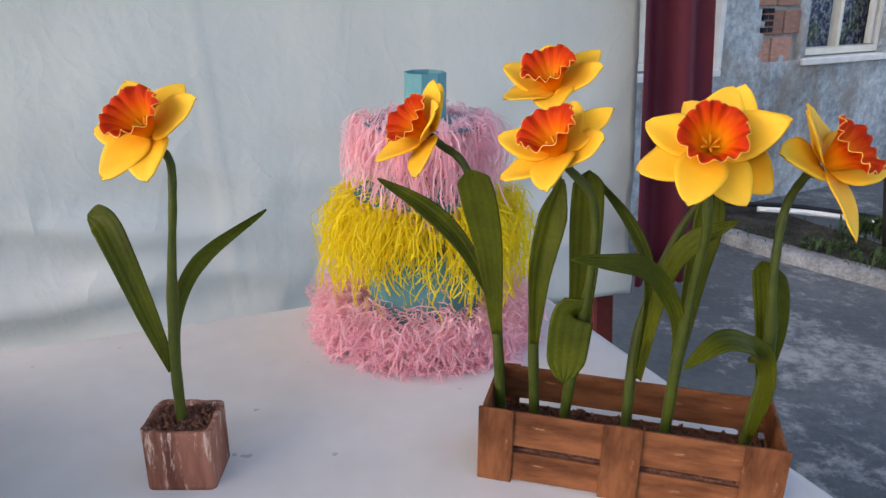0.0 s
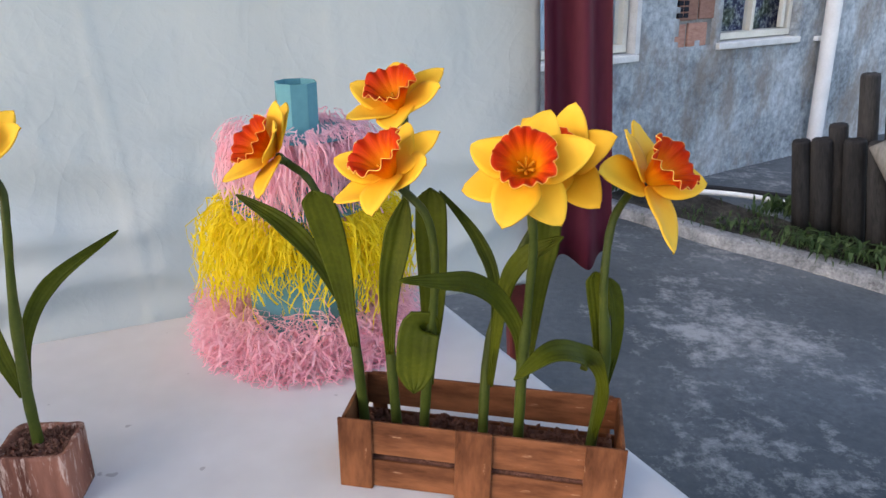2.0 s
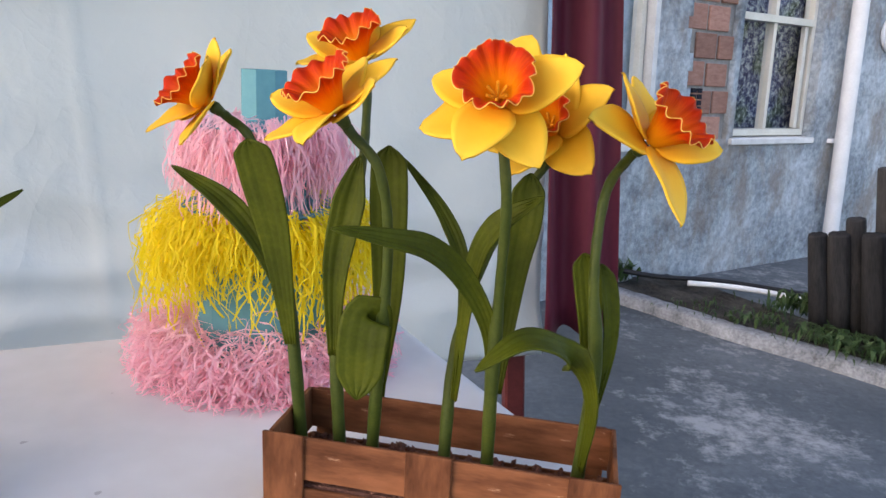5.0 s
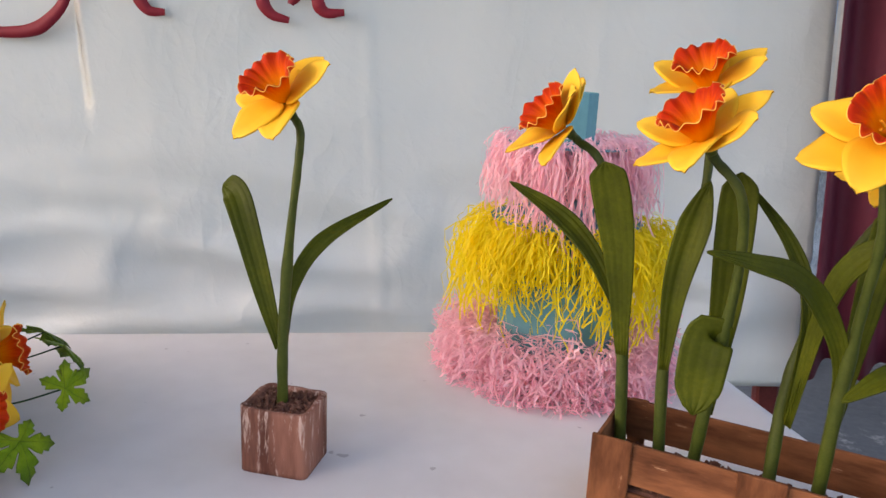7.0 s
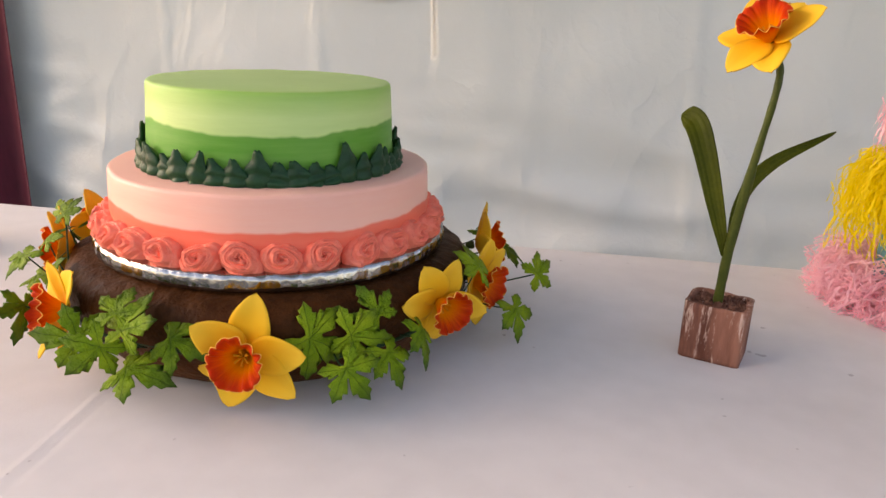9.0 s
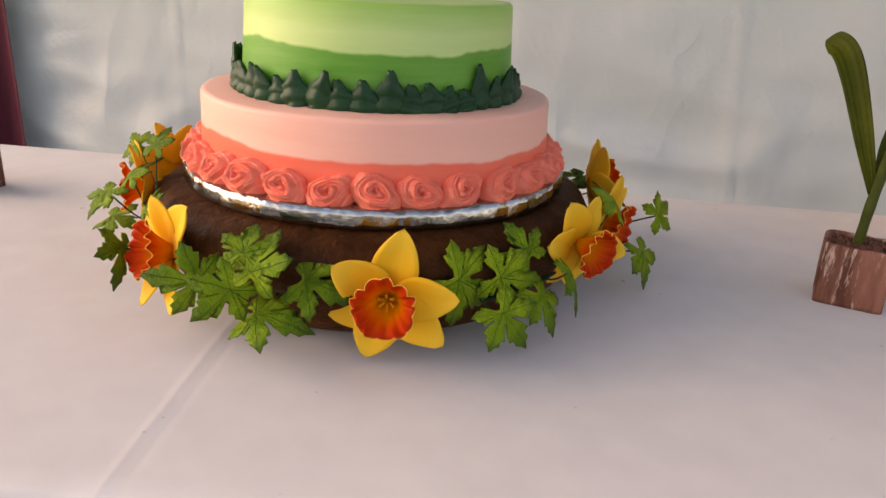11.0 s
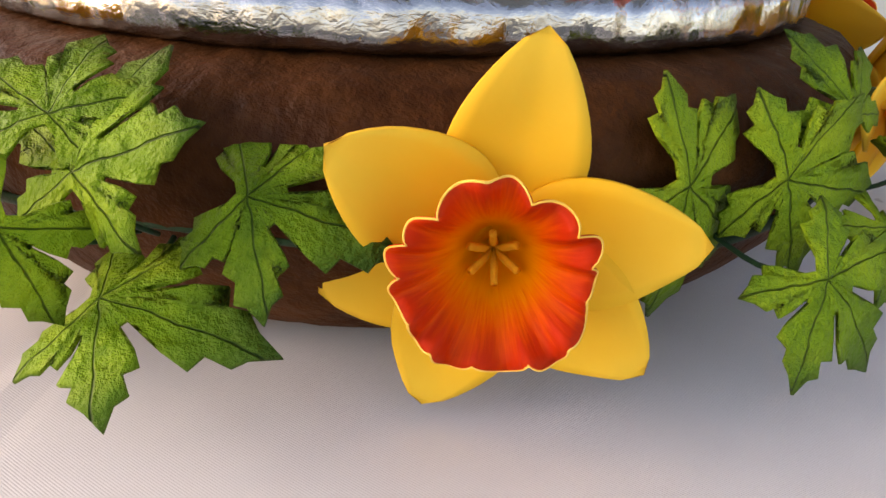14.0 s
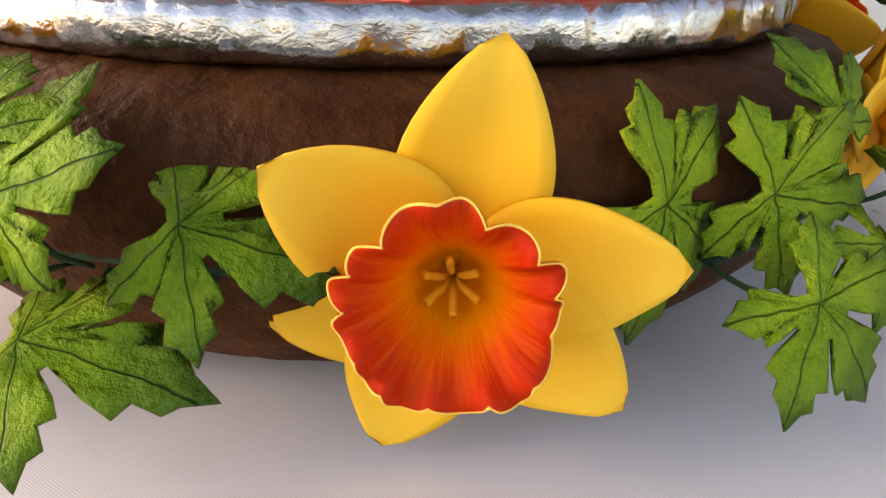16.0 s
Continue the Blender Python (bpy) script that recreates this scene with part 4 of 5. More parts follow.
def block_mesh(w, d, h, seed):
    bm = box_bm(w, d, h, (0, 0, h / 2), 0)
    bmesh.ops.subdivide_edges(bm, edges=bm.edges[:], cuts=13, use_grid_fill=True)
    for v in bm.verts:
        g = v.co.z / h
        v.co.x *= 0.97 + 0.03 * g
        n1 = noise.noise(Vector((v.co.x * 60, v.co.y * 60, v.co.z * 14 + seed)))
        if 0.02 < g < 0.98:
            o = Vector((v.co.x, v.co.y, 0)).normalized()
            v.co += o * 0.0017 * n1
        elif g >= 0.98:
            rr = max(abs(v.co.x) / (w / 2), abs(v.co.y) / (d / 2))
            v.co.z += 0.002 * n1 - (0.006 if rr < 0.84 else 0)
    return bm


def corner_round(bm, w, d, r):
    for v in bm.verts:
        x, y = abs(v.co.x), abs(v.co.y)
        ex, ey = x - (w / 2 - r), y - (d / 2 - r)
        if ex > 0 and ey > 0 and math.hypot(ex, ey) > r:
            k = r / math.hypot(ex, ey)
            v.co.x = math.copysign(w / 2 - r + ex * k, v.co.x)
            v.co.y = math.copysign(d / 2 - r + ey * k, v.co.y)
    return bm


body = part("block", corner_round(block_mesh(0.067, 0.058, 0.064, 1.0), 0.067, 0.058, 0.008), M_POT, pot, "brown bark-like block with worn white streaks", True)
body.matrix_basis = POT_M


def crumbs(w, d, n, seed, size):
    r = random.Random(seed)
    verts, faces = [], []
    for _ in range(n):
        c = Vector((r.uniform(-w / 2, w / 2), r.uniform(-d / 2, d / 2), r.uniform(-0.001, 0.0025)))
        s = size * r.uniform(0.4, 1.2)
        k = len(verts)
        q = Euler([r.uniform(0, 6) for _ in range(3)]).to_matrix()
        for dx, dy, dz in ((1, 0, 0), (-1, 0, 0), (0, 1, 0), (0, -1, 0), (0, 0, 0.7), (0, 0, -0.7)):
            verts.append(c + q @ Vector((dx, dy, dz)) * s * r.uniform(0.7, 1.3))
        for a in (0, 1):
            for b in (2, 3):
                for e in (4, 5):
                    faces.append((k + a, k + b, k + e))
    return py_mesh("crumbs", verts, faces)


blk = part("brown_block", corner_round(block_mesh(0.067, 0.058, 0.064, 7.0), 0.067, 0.058, 0.008), M_POT, None, "", True)
blk.matrix_world = pose(-1.020, 0.585, TABLE_Z, 0, 0, 25)
tagged(blk, "whitewashed brown block standing alone on the cloth", "flower pot")
soil = link_mesh("soil", crumbs(0.058, 0.049, 420, 3, 0.0028), M_SOIL, pot, "crumbled brown soil", False)
soil.matrix_basis = POT_M @ Matrix.Translation((0, 0, 0.0600))
tagged(soil, kind="stuff")
stem(pot, [(-0.021, 1.025, 0.806), (-0.016, 1.019, 0.876), (-0.004, 1.011, 0.965), (0.006, 1.010, 1.036), (0.005, 1.016, 1.066), (-0.004, 1.0185, 1.079), (-0.0068, 1.019, 1.085)], 0.0036, 0.3)
strap(pot, [(-0.019, 1.018, 0.867), (-0.036, 1.021, 0.913), (-0.061, 1.028, 0.976), (-0.078, 1.036, 1.003), (-0.096, 1.043, 1.008)], 0.030, (0.35, -0.93, 0.27), 0.12, 0.30)
strap(pot, [(-0.018, 1.023, 0.866), (-0.020, 1.040, 0.918), (-0.003, 1.066, 0.961), (0.048, 1.108, 1.000)], 0.018, (0.75, -0.63, 0.30), 0.35, 0.35)
flower_head(pot, (-0.0079, 1.0148, 1.090), (-0.163, -0.648, 0.744), 13.5, 0.959, 0,
            ((12, -12, 1.01), (66, -3, 0.91), (120, -6, 1.00), (172, -6, 0.95), (241, -4, 0.96), (288, 1, 1.00)))

# ---- the crate with six daffodils ----
CR = pose(0.402, 1.045, 0.75, 0, 0, -6.6)
L, D, H = 0.277, 0.090, 0.080
crate = thing("crate", "small brown wooden slatted planter crate on the cloth", "crate")
rng = random.Random(5)


def board(name, sx, sy, sz, c, mat, rot=None):
    b = part(name, box_bm(sx, sy, sz, (0, 0, 0), 0.0012, None, 0.0006, rng, 2), mat, crate, smooth=False)
    b.matrix_basis = CR @ Matrix.Translation(c) @ (rot or Matrix())
    return b


for y in (0.003, D):
    board("slat", L - 0.006, 0.0035, 0.038, (0, y, 0.059), M_CRATE)
    board("slat", L - 0.006, 0.0035, 0.031, (0, y, 0.0175), M_CRATE)
for x, w in ((-L / 2 + 0.017, 0.034), (-0.004, 0.036), (L / 2 - 0.019, 0.038)):
    board("upright", w, 0.0035, H + 0.001, (x, -0.0012, H / 2 + 0.0005), M_CRATE_V)
    if abs(x) > 0.05:
        board("upright", w * 0.5, 0.0035, H - 0.006, (x, D + 0.0040, H / 2), M_CRATE_V)
for sx in (-1, 1):
    board("end_board", 0.0035, D - 0.006, 0.040, (sx * (L / 2 - 0.004), D / 2 + 0.002, 0.0590), M_CRATE_V)
    board("end_board", 0.0035, D - 0.006, 0.031, (sx * (L / 2 - 0.004), D / 2 + 0.002, 0.0175), M_CRATE_V)
board("bottom_board", L - 0.012, D - 0.008, 0.004, (0, D / 2 + 0.001, 0.004), M_CRATE)
fill = part("filling", box_bm(L - 0.016, D - 0.012, 0.026, (0, 0, 0), 0.002), M_SOIL, crate)
fill.matrix_basis = CR @ Matrix.Translation((0, D / 2 + 0.001, 0.020))
cs = link_mesh("soil", crumbs(L - 0.02, D - 0.016, 900, 8, 0.004), M_SOIL, crate, "crumbled brown soil and bark", False)
cs.matrix_basis = CR @ Matrix.Translation((0, D / 2 + 0.001, 0.0355))
tagged(cs, kind="stuff")


def daffodil(stem_pts, leaves, bloom, axis, spin, seed, size, petals):
    d = thing("daffodil", "yellow foam daffodil with an orange trumpet, planted in the crate", "artificial flower", group="daffodils in the crate")
    b = Vector(stem_pts[0])
    ax = Vector(axis).normalized()
    neck = [tuple(Vector(bloom) - ax * 0.016), tuple(Vector(bloom) - ax * 0.006)]
    stem(d, [(b.x, b.y, 0.785)] + list(stem_pts[1:-1]) + neck)
    for lf in leaves:
        strap(d, *lf)
    flower_head(d, bloom, axis, spin, size, seed, petals)
    return d


daffodil([(0.284, 1.105, 0.811), (0.275, 1.101, 0.907), (0.262, 1.101, 0.992), (0.242, 1.106, 1.051), (0.220, 1.110, 1.068)],
         [([(0.277, 1.093, 0.891), (0.268, 1.083, 0.976), (0.258, 1.077, 1.027), (0.250, 1.073, 1.057)], 0.037, (-0.15, -1.00, 0.01), 0.10, 0.15),
          ([(0.273, 1.097, 0.922), (0.240, 1.121, 0.969), (0.199, 1.149, 0.997), (0.143, 1.177, 1.017)], 0.026, (0.30, -0.66, 0.64), 0.4, 0.3)],
         (0.2080, 1.1100, 1.0775), (-0.66, -0.44, 0.61), 13, 1, 0.94,
         ((12, -27, 0.99), (75, -24, 0.90), (105, -6, 0.97), (180, -10, 1.00), (235, -12, 0.96), (300, 3, 0.95)))
daffodil([(0.318, 1.100, 0.811), (0.311, 1.104, 0.909), (0.318, 1.114, 0.983), (0.326, 1.125, 1.040), (0.331, 1.133, 1.098)],
         [([(0.313, 1.088, 0.886), (0.314, 1.085, 0.956), (0.322, 1.089, 1.008), (0.330, 1.094, 1.047)], 0.030, (-0.10, -1.00, 0.01), 0.3, 0.5)],
         (0.318, 1.1494, 1.1149), (-0.26, -0.44, 0.86), 4, 2, 0.965,
         ((6, -16, 0.98), (58, -12, 1.00), (120, -12, 1.00), (176, -16, 0.95), (240, -12, 0.94), (300, -14, 0.94)))
daffodil([(0.345, 1.096, 0.811), (0.351, 1.080, 0.880), (0.359, 1.060, 0.983), (0.354, 1.044, 1.043), (0.340, 1.031, 1.075)],
         [([(0.349, 1.099, 0.852), (0.354, 1.097, 0.935), (0.353, 1.094, 1.009), (0.352, 1.093, 1.056)], 0.034, (0.00, -1.00, 0.01), 0.08, 0.25),
          ([(0.350, 1.087, 0.855), (0.349, 1.077, 0.900), (0.347, 1.067, 0.929), (0.345, 1.057, 0.929), (0.343, 1.052, 0.909), (0.341, 1.047, 0.870)], 0.044, (0.10, -1.01, 0.06), 0.10, 0.12)],
         (0.3259, 1.0385, 1.0814), (-0.449, -0.408, 0.795), 66.7, 3, 0.941,
         ((-3, -9, 0.96), (48, -11, 0.95), (131, -13, 0.98), (177, -2, 0.94), (240, -9, 1.00), (307, -11, 0.91)))
daffodil([(0.406, 1.090, 0.811), (0.408, 1.102, 0.869), (0.418, 1.114, 0.934), (0.444, 1.129, 1.000), (0.492, 1.139, 1.070)],
         [([(0.411, 1.090, 0.861), (0.414, 1.097, 0.952), (0.397, 1.111, 0.999), (0.358, 1.124, 1.044)], 0.016, (0.50, -0.92, 0.22), 0.4, 0.4),
          ([(0.412, 1.082, 0.860), (0.420, 1.061, 0.964), (0.434, 1.047, 1.008), (0.467, 1.035, 1.035)], 0.022, (-0.50, -0.74, 0.44), 0.3, 0.35)],
         (0.476, 1.1256, 1.0713), (-0.513, -0.715, 0.475), 27.5, 4, 0.995,
         ((4, -15, 1.00), (59, -18, 0.98), (120, -13, 1.00), (180, -13, 1.00), (239, -20, 0.99), (298, -8, 1.01)))
daffodil([(0.442, 1.085, 0.810), (0.441, 1.066, 0.890), (0.442, 1.045, 0.976), (0.442, 1.027, 1.033), (0.440, 1.016, 1.074)],
         [([(0.440, 1.076, 0.850), (0.438, 1.057, 0.923), (0.419, 1.039, 0.970), (0.396, 1.016, 0.998), (0.368, 0.995, 1.009), (0.337, 0.976, 1.017)], 0.022, (-0.20, -0.86, 0.68), 0.35, 0.3),
          ([(0.445, 1.088, 0.866), (0.452, 1.088, 0.966), (0.457, 1.091, 1.006), (0.459, 1.094, 1.042)], 0.030, (0.00, -1.00, 0.01), 0.12, 0.25)],
         (0.433, 1.0147, 1.0939), (-0.098, -0.769, 0.632), 17.5, 5, 0.941,
         ((1, -11, 1.01), (58, 5, 0.99), (135, 11, 0.97), (177, 21, 0.96), (239, -15, 1.01), (291, 12, 0.88)))
daffodil([(0.513, 1.078, 0.810), (0.516, 1.062, 0.903), (0.508, 1.058, 0.977), (0.512, 1.072, 1.034), (0.529, 1.022, 1.064)],
         [([(0.514, 1.067, 0.816), (0.514, 1.044, 0.884), (0.494, 1.022, 0.929), (0.462, 1.001, 0.946), (0.430, 0.984, 0.928)], 0.029, (-0.50, -0.51, 0.71), 0.3, 0.2),
          ([(0.517, 1.069, 0.859), (0.510, 1.067, 0.934), (0.506, 1.068, 0.966), (0.501, 1.069, 0.990)], 0.024, (0.10, -1.00, 0.01), 0.10, 0.3),
          ([(0.519, 1.073, 0.854), (0.527, 1.074, 0.915), (0.524, 1.077, 0.956), (0.515, 1.080, 0.980)], 0.018, (0.60, -1.00, 0.01), 0.15, 0.3)],
         (0.5386, 1.083, 1.0697), (0.612, -0.415, 0.673), 2.9, 6, 1.018,
         ((0, -7, 1.00), (60, -7, 1.00), (116, -13, 0.90), (154, 1, 1.06), (250, 7, 1.13), (319, -21, 0.91)))

# ---- the cake ----
CAKE = Vector((-0.453, 0.762, 0.75))
CAKE_M = Matrix.Translation(CAKE)
drum_pts = [(0.170, 0.0), (0.182, 0.003), (0.197, 0.012), (0.209, 0.026), (0.218, 0.042), (0.2240, 0.057), (0.2262, 0.070), (0.2248, 0.081), (0.2195, 0.0905), (0.211, 0.0965), (0.202, 0.0995), (0.19, 0.1015), (0.1, 0.1018)]


def drum_wob(a, r, z):
    if z < 0.004:
        return 0, 0
    n = noise.noise(Vector((math.cos(a) * 5, math.sin(a) * 5, z * 16)))
    n2 = noise.noise(Vector((math.cos(a) * 16, math.sin(a) * 16, z * 60)))
    n3 = noise.noise(Vector((math.cos(a) * 48, math.sin(a) * 48, z * 190)))
    return 0.0018 * n + 0.0013 * n2 + 0.0007 * n3, 0.0014 * n2 + 0.0008 * n3


fine = []
for (r0, z0), (r1, z1) in zip(drum_pts, drum_pts[1:]):
    k = max(1, int(math.hypot(r1 - r0, z1 - z0) / 0.006))
    fine += [(r0 + (r1 - r0) * i / k, z0 + (z1 - z0) * i / k) for i in range(k)]
fine.append(drum_pts[-1])
drum = link_mesh("cake_drum", py_mesh("cake_drum", *lathe(fine, 220, drum_wob)), M_CHOC)
drum.matrix_world = CAKE_M
tagged(drum, "thick round chocolate-brown iced base under the cake", "cake base")

cake = thing("tiered_cake", "two-tier green and coral buttercream cake on a silver board", "cake", CAKE_M)
Z_B, Z_L, Z_U, Z_T = 0.1027, 0.1205, 0.190, 0.279
R_B, R_L, R_U = 0.195, 0.176, 0.135


def foil_wob(a, r, z):
    n = noise.noise(Vector((math.cos(a) * 22, math.sin(a) * 22, z * 60)))
    return 0.0006 * n, 0.0008 * noise.noise(Vector((math.cos(a) * 9, math.sin(a) * 9, 3)))


link_mesh("cake_board", py_mesh("cake_board", *lathe([(0.15, Z_B), (R_B - 0.003, Z_B), (R_B - 0.0006, Z_B + 0.002), (R_B, Z_B + 0.006), (R_B, Z_B + 0.012), (R_B - 0.001, Z_L - 0.001), (R_B - 0.004, Z_L), (0.15, Z_L)], 260, foil_wob)), M_FOIL, cake, "board wrapped in crinkled silver foil")


def cream_wob(a, r, z):
    return 0.0009 * noise.noise(Vector((math.cos(a) * 3, math.sin(a) * 3, z * 20))), 0.0007 * noise.noise(Vector((math.cos(a) * 4, math.sin(a) * 4, 9)))


M_LOWTIER = tier_material("coral_tier", 0.157, (0.85, 0.138, 0.076), (0.86, 0.475, 0.375), Z_U, (0.84, 0.47, 0.38), (0.84, 0.44, 0.35))
M_UPTIER = tier_material("green_tier", 0.2405, (0.050, 0.270, 0.014), (0.46, 0.64, 0.24), Z_T, (0.33, 0.50, 0.17), (0.24, 0.47, 0.08))


def tier(name, r, z0, z1, mat, label, taper):
    pr = [(r * 0.7, z0), (r, z0)] + [(r - taper * i / 8, z0 + (z1 - 0.004 - z0) * i / 8) for i in range(1, 9)]
    r -= taper
    pr += [(r - 0.0006, z1 - 0.002), (r - 0.0022, z1 - 0.0005), (r - 0.005, z1), (r * 0.6, z1 + 0.0005)]
    return link_mesh(name, py_mesh(name, *lathe(pr, 180, cream_wob)), mat, cake, label)


tier("lower_tier", R_L, Z_L, Z_U, M_LOWTIER, "wide round tier, coral below and pale pink above", 0.002)
tier("upper_tier", R_U, Z_U, Z_T, M_UPTIER, "smaller round tier, bright green below and pale green above", 0.005)


def rosette_mesh(seed):
    r = random.Random(seed)
    verts, faces = [], []
    ph, hand, pitch = r.uniform(0, 6.28), 1, 0.0088
    nr, na = 30, 84
    for i in range(nr + 1):
        f = i / nr
        for k in range(na):
            t = 2 * math.pi * k / na
            edge_r = 0.0212 * (1 + 0.05 * math.sin(4 * t + ph) + 0.03 * math.sin(9 * t + 2 * ph) + 0.16 * math.exp(-((((t - ph) % 6.283) - 3.14) / 0.35) ** 2))
            rr = edge_r * f
            turn = rr / pitch + hand * (t + ph) / (2 * math.pi) + 0.12 * math.sin(3 * t + ph)
            swirl = turn % 1.0
            lap = (swirl ** 0.6) * (1 - max(0.0, swirl - 0.86) / 0.14)
            fine_r = 1 - abs(math.sin(turn * 3 * math.pi + 0.7 * math.sin(2 * t)))
            z = 0.0125 * (1 - f ** 3.2) - 0.0035 * math.exp(-(f / 0.18) ** 2)
            amp = (1 - f ** 6)
            z += amp * (0.0052 * (lap - 0.5) + 0.0020 * (fine_r - 0.5))
            z += 0.0006 * noise.noise(Vector((rr * math.cos(t) * 260, rr * math.sin(t) * 260, seed)))
            verts.append((rr * math.cos(t), rr * math.sin(t), max(z, -0.001) if i < nr else -0.004))
    for i in range(nr):
        for k in range(na):
            k2 = (k + 1) % na
            faces.append((i * na + k, (i + 1) * na + k, (i + 1) * na + k2, i * na + k2))
    return py_mesh("rosette", verts, faces)


ROSES = [rosette_mesh(i) for i in range(4)]
for me in ROSES:
    me.materials.append(M_CORALCREAM)
rng = random.Random(21)
NROSE = 29
for k in range(NROSE):
    a = 2 * math.pi * (k + rng.uniform(-0.06, 0.06)) / NROSE
    o = link_mesh("rosette", ROSES[k % 4], None, cake)
    s = rng.uniform(0.96, 1.10)
    o.matrix_basis = pose((R_L + 0.003) * math.cos(a), (R_L + 0.003) * math.sin(a), Z_L + 0.0080 + rng.uniform(-0.001, 0.0015), 0, 0, math.degrees(a)) @ pose(0, 0, 0, 0, 64, 0) @ pose(0, 0, 0, 0, 0, rng.uniform(-30, 30)) @ Matrix.Diagonal((s * 0.77, s * 1.06, s * 1.16, 1))


def piped_leaf_mesh(seed):
    """A piped leaf: two ruffled wings meeting in a ridge, drawn out to a point."""
    r = random.Random(seed)
    ph = r.uniform(0, 6)

    def P(u, v):
        w = 0.0125 * (1 - v) ** 0.50 * (0.75 + 0.6 * math.sin(math.pi * min(1, v * 1.3))) + 0.0006
        x = u * 2 - 1
        bend = 0.004 * math.sin(v * 2.2 + ph)
        rip = 0.0013 * math.sin(v * 16 + ph + abs(x) * 2.0) * (1 - v)
        return (x * w + bend * v, -0.0070 * (1 - v * 0.8) * (1 - abs(x) ** 1.6) - 0.002 + rip, v * 0.034)
    return py_mesh("piped_leaf", *shell(P, 12, 20, 0.0035))


PIPED = [piped_leaf_mesh(i) for i in range(5)]
for me in PIPED:
    me.materials.append(M_DARKCREAM)
a = 0.0
while a < 2 * math.pi - 0.05:
    o = link_mesh("piped_leaf", PIPED[rng.randrange(5)], None, cake)
    hs = rng.choice((rng.uniform(0.55, 0.80), rng.uniform(0.75, 0.95), rng.uniform(0.95, 1.18)))
    o.matrix_basis = pose((R_U - 0.001) * math.cos(a), (R_U - 0.001) * math.sin(a), Z_U - 0.0005, 0, 0, math.degrees(a) + 90 + rng.uniform(-8, 8)) @ pose(0, 0, 0, rng.uniform(0, 9), rng.uniform(-15, 15), 0) @ Matrix.Diagonal((rng.uniform(0.90, 1.18), 1.15, hs, 1))
    a += rng.uniform(0.125, 0.155)


# ---- the garland round the drum ----
def ivy_mesh(seed):
    """A five-lobed leaf with notched lobes, veined and gently bent."""
    r = random.Random(seed)
    lobes = [(90 + r.uniform(-5, 5), 0.040), (25 + r.uniform(-5, 5), 0.034), (155 + r.uniform(-5, 5), 0.034), (-35, 0.028), (215, 0.028)]
    pts = []
    order = sorted(lobes, key=lambda t: t[0])
    n = len(order)
    for i, (a, ln) in enumerate(order):
        ln *= r.uniform(0.95, 1.06)
        j = lambda: r.uniform(0.95, 1.05)
        lobe = [(0.34, -0.15), (0.46, -0.24), (0.60 * j(), -0.29 * j()), (0.66, -0.17), (0.80 * j(), -0.19 * j()), (0.86, -0.10), (1.0, 0.01), (0.85, 0.10), (0.77 * j(), 0.20 * j()), (0.66, 0.17), (0.60 * j(), 0.29 * j()), (0.46, 0.24), (0.34, 0.15)]
        pts += [(a + math.degrees(math.atan2(v, u)), ln * math.hypot(u, v)) for u, v in lobe]
        if i + 1 < n:
            b = order[i + 1][0]
            pts += [((a + b) / 2 - 6, 0.0098), ((a + b) / 2 + 6, 0.0098)]
        else:
            pts += [(a + 26, 0.0075), (270, 0.004), (325 - 26, 0.0075)]
    bx, by, ph = r.uniform(-9, 9), r.uniform(6, 14), r.uniform(0, 6)

    def bend(x, y):
        return -by * y * y * 0.9 - abs(bx) * x * x + 0.0014 * math.sin(x * 190 + ph) * math.sin(y * 150 + ph)
    outline_pts = [Vector((l * math.cos(radians(t)), l * math.sin(radians(t)), 0)) for t, l in pts]
    rings = (1.0, 0.8, 0.55, 0.3)
    verts, faces = [], []
    m = len(outline_pts)
    for side in (0.0006, -0.0006):
        for f in rings:
            for p in outline_pts:
                q = p * f
                verts.append((q.x, q.y, bend(q.x, q.y) + side))
        verts.append((0, 0, bend(0, 0) + side))
    half = len(verts) // 2
    for s in (0, 1):
        o = s * half
        for i in range(len(rings) - 1):
            for k in range(m):
                k2 = (k + 1) % m
                q = (o + i * m + k, o + i * m + k2, o + (i + 1) * m + k2, o + (i + 1) * m + k)
                faces.append(q if s == 0 else q[::-1])
        for k in range(m):
            k2 = (k + 1) % m
            q = (o + (len(rings) - 1) * m + k, o + (len(rings) - 1) * m + k2, o + half - 1)
            faces.append(q if s == 0 else q[::-1])
    for k in range(m):
        k2 = (k + 1) % m
        faces.append((k2, k, half + k, half + k2))
    return py_mesh("ivy_leaf", verts, faces)


IVY = [ivy_mesh(i) for i in range(5)]
for me in IVY:
    me.materials.append(M_IVY)

garland = thing("garland", "garland of foam daffodils and green ivy leaves round the cake", "garland")


def round_cake(a, r, z):
    x, y = r * math.cos(radians(a)), r * math.sin(radians(a))
    return CAKE_M @ Vector((x, y, z - CAKE.z))


vine = [round_cake(a, 0.2215 + 0.0005 * math.sin(a * 0.11), 0.800 + 0.005 * math.sin(a * 0.07)) for a in range(-180, 181, 12)]
link_mesh("vine", py_mesh("vine", *tube(vine, 0.0022, 200, 8)), M_VINE, garland, "dark green wire vine")

